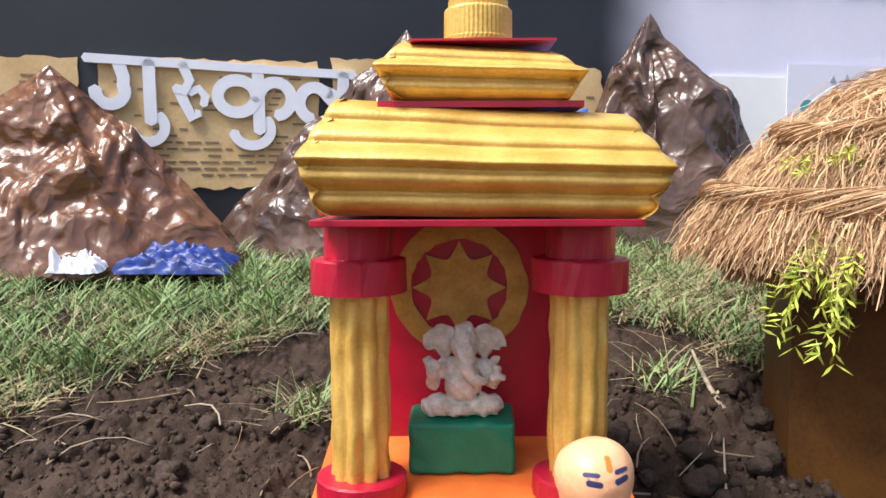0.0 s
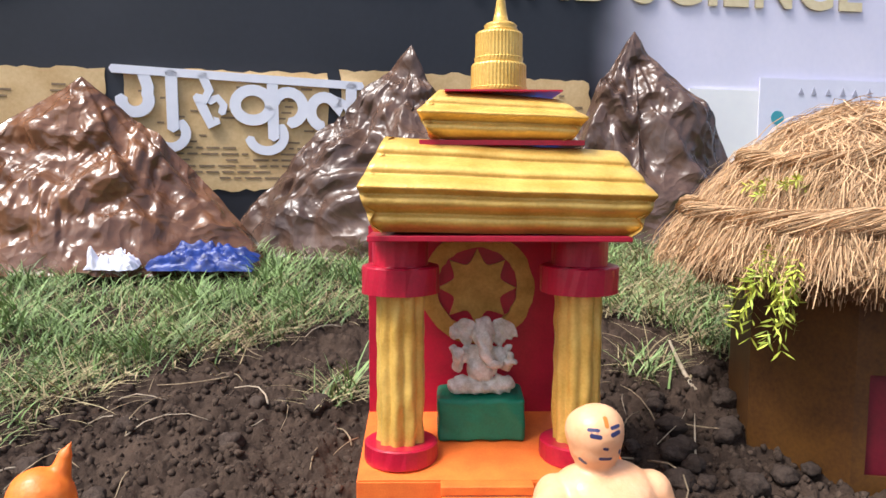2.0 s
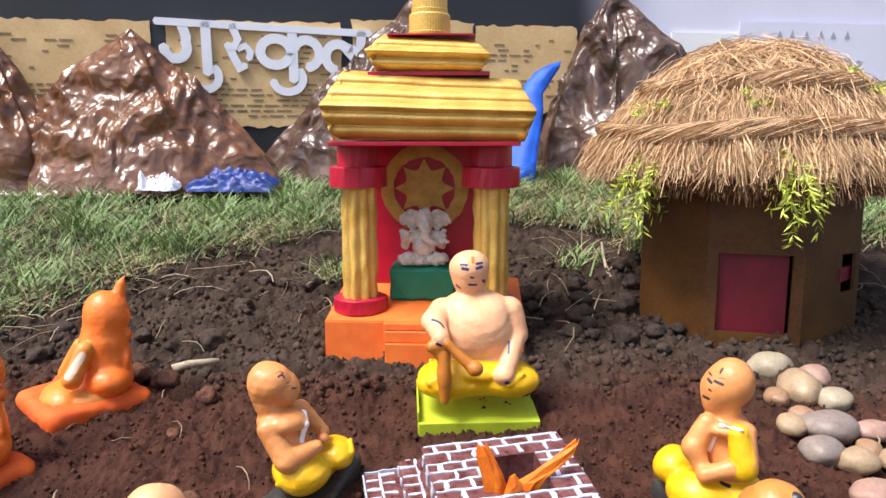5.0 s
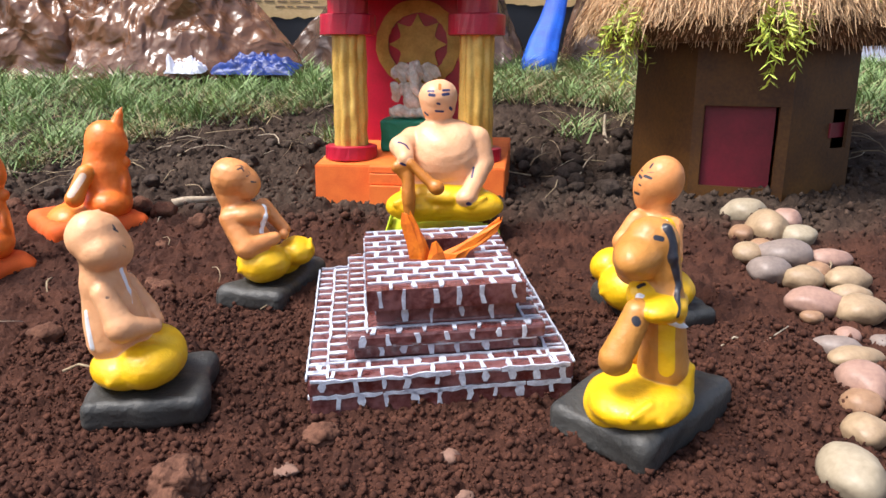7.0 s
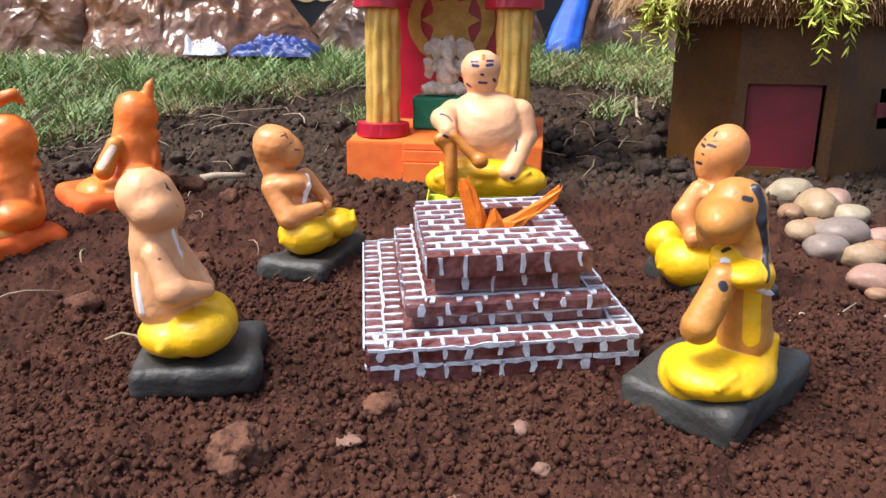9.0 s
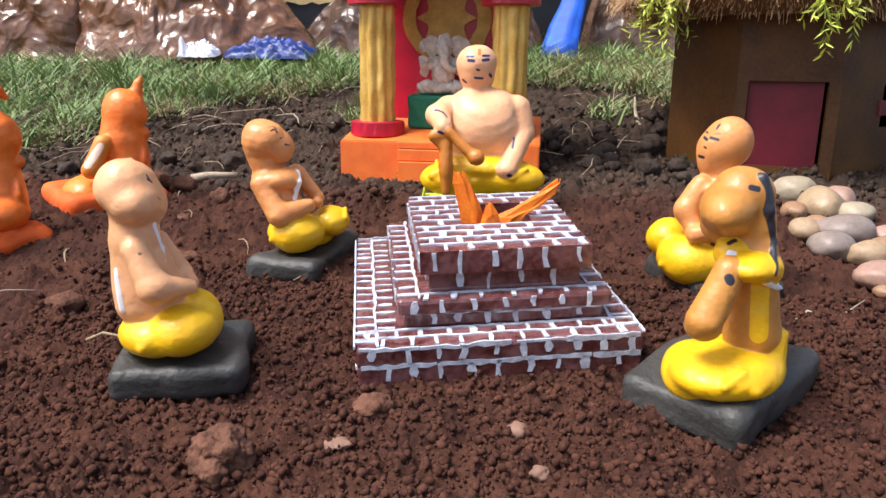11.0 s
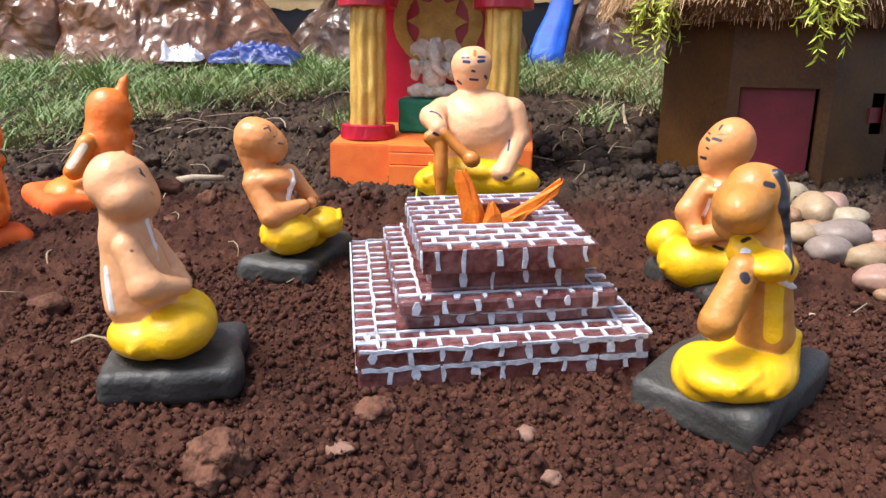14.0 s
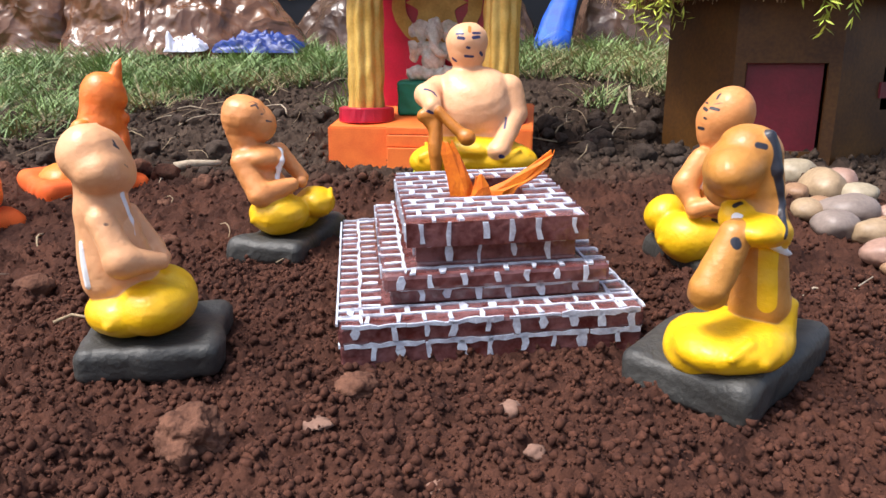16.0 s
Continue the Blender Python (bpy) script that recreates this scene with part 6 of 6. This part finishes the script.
lump_ob("earth_clod", -0.006, -0.042, 0.0130, 1, M["clod"], "rough reddish earth clod on loose soil", "clod", 0.85, 5)
lump_ob("stone_chip", 0.0375, -0.0215, 0.0062, 2, M["chip"], "flat pinkish stone chip on loose soil", "stone", 0.25, 3, "stone chips", 0.9)
lump_ob("stone_chip", 0.1145, -0.004, 0.0052, 3, M["chip"], "small tan stone chip on loose soil", "stone", 0.7, 3, "stone chips")
lump_ob("stone_chip", 0.1245, -0.031, 0.0042, 4, M["chip"], "small tan stone chip on loose soil", "stone", 0.6, 3, "stone chips")
lump_ob("stone_chip", 0.09, -0.055, 0.0045, 14, M["chip"], "small tan stone chip on loose soil", "stone", 0.6, 3, "stone chips")
lump_ob("earth_clod", 0.048, 0.004, 0.0085, 5, M["clod"], "dark crumbly earth clod beside the altar", "clod", 0.7, 4)
rg = random.Random(31)
for i in range(70):
    x, y = rg.uniform(-0.42, -0.12) if i < 45 else rg.uniform(0.13, 0.30), rg.uniform(0.06, 0.6) if i < 45 else rg.uniform(0.42, 0.66)
    if (x > -0.30 and x < -0.17 and 0.10 < y < 0.34):
        continue
    lump_ob("earth_clod", x, y, rg.uniform(0.006, 0.0135), 40 + i, M["grey_clod" if y > 0.36 else "clod"], "lumpy dark earth clod lying on the soil", "clod", 0.75, 3, "loose earth clods")


def crumbs():
    rng = np.random.RandomState(8)
    bm = bmesh.new()
    bmesh.ops.create_icosphere(bm, subdivisions=1, radius=1.0)
    base = np.array([v.co[:] for v in bm.verts])
    fc = np.array([[v.index for v in f.verts] for f in bm.faces])
    bm.free()
    V, F = [], []
    for i in range(52000):
        x, y = rng.uniform(-0.45, 0.55), rng.uniform(-0.20, 0.68)
        if i > 22000:
            x, y = rng.uniform(-0.17, 0.36), rng.uniform(-0.15, 0.16)
        r = 0.0007 + (0.0022 if y < 0.33 else 0.0050) * rng.uniform() ** 3.0
        z = SOIL_Z[np.searchsorted(SOIL_X, x), np.searchsorted(SOIL_Y, y)] + r * rng.uniform(-0.5, 0.45)
        F.append(fc + len(base) * i)
        V.append(base * r * rng.uniform(0.4, 1.35, (len(base), 3)) + (x, y, z))
    ob = arr_ob("soil_crumbs", np.concatenate(V), np.concatenate(F), M["crumb"])
    tagged(ob, "loose crumbs of reddish brown soil", "soil", kind="stuff")


M["crumb"] = field_mat("soil_crumb", 1, 0.30, 0.42, ((0.098, 0.040, 0.026), (0.036, 0.015, 0.011), (0.090, 0.063, 0.047), (0.034, 0.023, 0.018)), 0.95, 0.6, 0.001, 0.15, 0.15, 120.0, 700.0)
crumbs()


def stick(name, pts, r, m, label, cat, group=""):
    bm = bmesh.new()
    n = len(pts)
    tube(bm, [(x, y, ground_z(x, y) + h - 0.003) for x, y, h in pts], [r * (1 - 0.5 * i / (n - 1)) for i in range(n)], 7)
    tagged(mesh_ob(name, bm, m, True), label, cat, group)


stick("bark_stick", [(-0.215, 0.366, 0.005), (-0.203, 0.373, 0.007), (-0.190, 0.381, 0.006), (-0.178, 0.388, 0.005)], 0.0052, M["twig"], "short pale broken stick on dark soil", "stick")
stick("white_twig", [(0.238, 0.612, 0.004), (0.236, 0.640, 0.008), (0.238, 0.672, 0.010), (0.241, 0.703, 0.012)], 0.0028, M["twig"], "bent pale twig lying on the soil slope", "twig")
stick("straw_stalk", [(-0.095, 0.072, 0.004), (-0.085, 0.083, 0.008), (-0.074, 0.092, 0.008)], 0.0012, M["twig"], "thin dry straw on the soil", "straw", "straw stalks")
stick("straw_stalk", [(0.265, 0.118, 0.003), (0.278, 0.13, 0.006), (0.295, 0.128, 0.004), (0.315, 0.145, 0.008)], 0.0008, M["twig"], "thin curled root on the soil", "straw", "straw stalks")
for i in range(150):
    x, y = rg.uniform(-0.50, 0.62), (rg.uniform(-0.08, 0.66) if i < 55 else rg.uniform(0.45, 0.80))
    if (-0.03 < x < 0.27 and y < 0.36) or (0.25 < x < 0.49 and 0.44 < y) or (-0.08 < x < 0.13 and y > 0.38):
        continue
    a, ln = rg.uniform(0, 6.28), (rg.uniform(0.01, 0.04) if i < 55 else rg.uniform(0.03, 0.08))
    bend = rg.uniform(-1.1, 1.1)
    stick("straw_stalk", [(x + ln * f * math.cos(a + bend * f), y + ln * f * math.sin(a + bend * f), 0.004 + 0.016 * ln / 0.04 * f * (1 - f) + rg.uniform(0, 0.002)) for f in (0, 0.25, 0.5, 0.75, 1)], rg.uniform(0.0004, 0.0010), M["stalk" if i % 4 else "twig"], "thin dry straw on the soil", "straw", "straw stalks")


# ---- blue cloth and stream ----
def drape(name, cx, cy, w, d, h, seed, m, label, yaw=0, group=""):
    n = 40
    V = np.zeros((n, n, 3))
    for i in range(n):
        for j in range(n):
            u, v = -1 + 2 * i / (n - 1), -1 + 2 * j / (n - 1)
            e = max(0.0, 1 - max(abs(u), abs(v)) ** 4)
            q = noise.noise(Vector((u * 2.5, v * 2.5, seed))) + 0.5 * noise.noise(Vector((u * 6, v * 6, seed + 3)))
            V[i, j] = (u * w * (1 + 0.1 * q), v * d * (1 + 0.15 * q), h * (0.35 + 0.8 * abs(q)) * e)
    k = np.arange(n * n).reshape(n, n)
    F = np.stack([k[:-1, :-1], k[1:, :-1], k[1:, 1:], k[:-1, 1:]], -1).reshape(-1, 4)
    ob = arr_ob(name, V.reshape(-1, 3), F, m, smooth=True)
    ob.matrix_world = pose(cx, cy, ground_z(cx, cy) + 0.020, 14, 0, yaw)
    tagged(ob, label, "cloth", group)


drape("blue_cloth", -0.360, 0.985, 0.075, 0.036, 0.034, 2, M["navy"], "crumpled dark blue cloth in the grass", 0)
drape("pale_cloth", -0.485, 0.975, 0.038, 0.026, 0.036, 5, M["pale"], "folded white cloth with blue edge in the grass", -8)


def stream():
    pts = [(0.222, 1.215, 0.345, 0.014), (0.208, 1.205, 0.332, 0.024), (0.188, 1.195, 0.305, 0.026), (0.178, 1.185, 0.280, 0.020), (0.178, 1.172, 0.250, 0.021), (0.170, 1.155, 0.215, 0.025), (0.158, 1.135, 0.180, 0.030), (0.150, 1.115, 0.145, 0.033), (0.146, 1.095, 0.112, 0.034)]
    bm = bmesh.new()
    rows = []
    for i, (x, y, z, w) in enumerate(pts):
        rows.append([bm.verts.new((x + s * w, y - 0.008 * (1 - s * s) + 0.005 * noise.noise(Vector((s * 2, i * 0.7, 1))), z + 0.004 * s)) for s in np.linspace(-1, 1, 9)])
    for a, b in zip(rows, rows[1:]):
        for q in range(8):
            bm.faces.new((a[q], b[q], b[q + 1], a[q + 1]))
    r = bmesh.ops.extrude_face_region(bm, geom=bm.faces[:])
    bmesh.ops.translate(bm, verts=[v for v in r["geom"] if isinstance(v, bmesh.types.BMVert)], vec=(0, 0.003, -0.001))
    tagged(mesh_ob("model_stream", bm, M["blue"], True), "bright blue painted strip running down as a model stream", "model stream")


stream()


# ---- grass ----
def grass():
    rng = np.random.RandomState(12)

    def edge(x):
        return np.interp(x, [-0.9, -0.45, -0.38, -0.34, -0.21, -0.16, 0.0, 0.17, 0.30, 0.45, 0.9], [0.40, 0.47, 0.545, 0.63, 0.72, 0.79, 0.82, 0.84, 0.76, 0.74, 0.70])
    for name, num, m, lab, l0, l1, seed in (("green_grass", 38000, M["grass"], "short green lawn grass", 0.022, 0.060, 1), ("dry_grass", 19000, M["straw"], "dry straw-coloured grass", 0.02, 0.07, 2)):
        V, F = [], []
        while len(F) < num * 3:
            x, y = rng.uniform(-1.05, 1.0), rng.uniform(0.42, 1.30)
            e = edge(x) + rng.normal() * 0.018
            cl = noise.noise(Vector((x * 9, y * 9, 3.0 * seed)))
            tuft = min(math.hypot(x + 0.115, y - 0.61) / 0.035, math.hypot(x - 0.205, y - 0.655) / 0.04, math.hypot(x - 0.30, y - 0.72) / 0.05)
            if (y < e and tuft > rng.uniform(0.3, 1.0)) or (cl < -0.05 and rng.uniform() < 0.6):
                continue
            if (x - HX) ** 2 + (y - HY) ** 2 < 0.125 ** 2 or (-0.53 < x < -0.28 and 0.90 < y < 1.03 and rng.uniform() < 0.8):
                continue
            if name == "dry_grass" and y > e + 0.10 and not (0.1 < x < 0.6) and rng.uniform() < 0.75:
                continue
            p = np.array([x, y, ground_z(x, y) - 0.002])
            ln, a = rng.uniform(l0, l1) * (0.75 + 1.1 * max(0.0, noise.noise(Vector((x * 14, y * 14, 7.0 + seed))))), rng.uniform(0, 6.283)
            lean = rng.uniform(0.2, 0.9) if name == "green_grass" else rng.uniform(0.6, 2.2)
            d = np.array([math.cos(a) * lean, math.sin(a) * lean, 1.0])
            d /= np.linalg.norm(d)
            w = np.array([-math.sin(a + 0.5), math.cos(a + 0.5), 0]) * rng.uniform(0.0005, 0.0014)
            b = len(V)
            for f in (0, 0.4, 0.75):
                q = p + d * ln * f + np.array([math.cos(a), math.sin(a), -0.8]) * ln * 0.35 * f * f
                V.append(q - w * (1 - 0.6 * f))
                V.append(q + w * (1 - 0.6 * f))
            q = p + d * ln + np.array([math.cos(a), math.sin(a), -0.8]) * ln * 0.35
            V.append(q)
            V.append(q + w * 0.1)
            F += [(b, b + 1, b + 3, b + 2), (b + 2, b + 3, b + 5, b + 4), (b + 4, b + 5, b + 7, b + 6)]
        tagged(arr_ob(name, np.array(V), np.array(F), m), lab + " on the slope", "grass", kind="stuff")


grass()
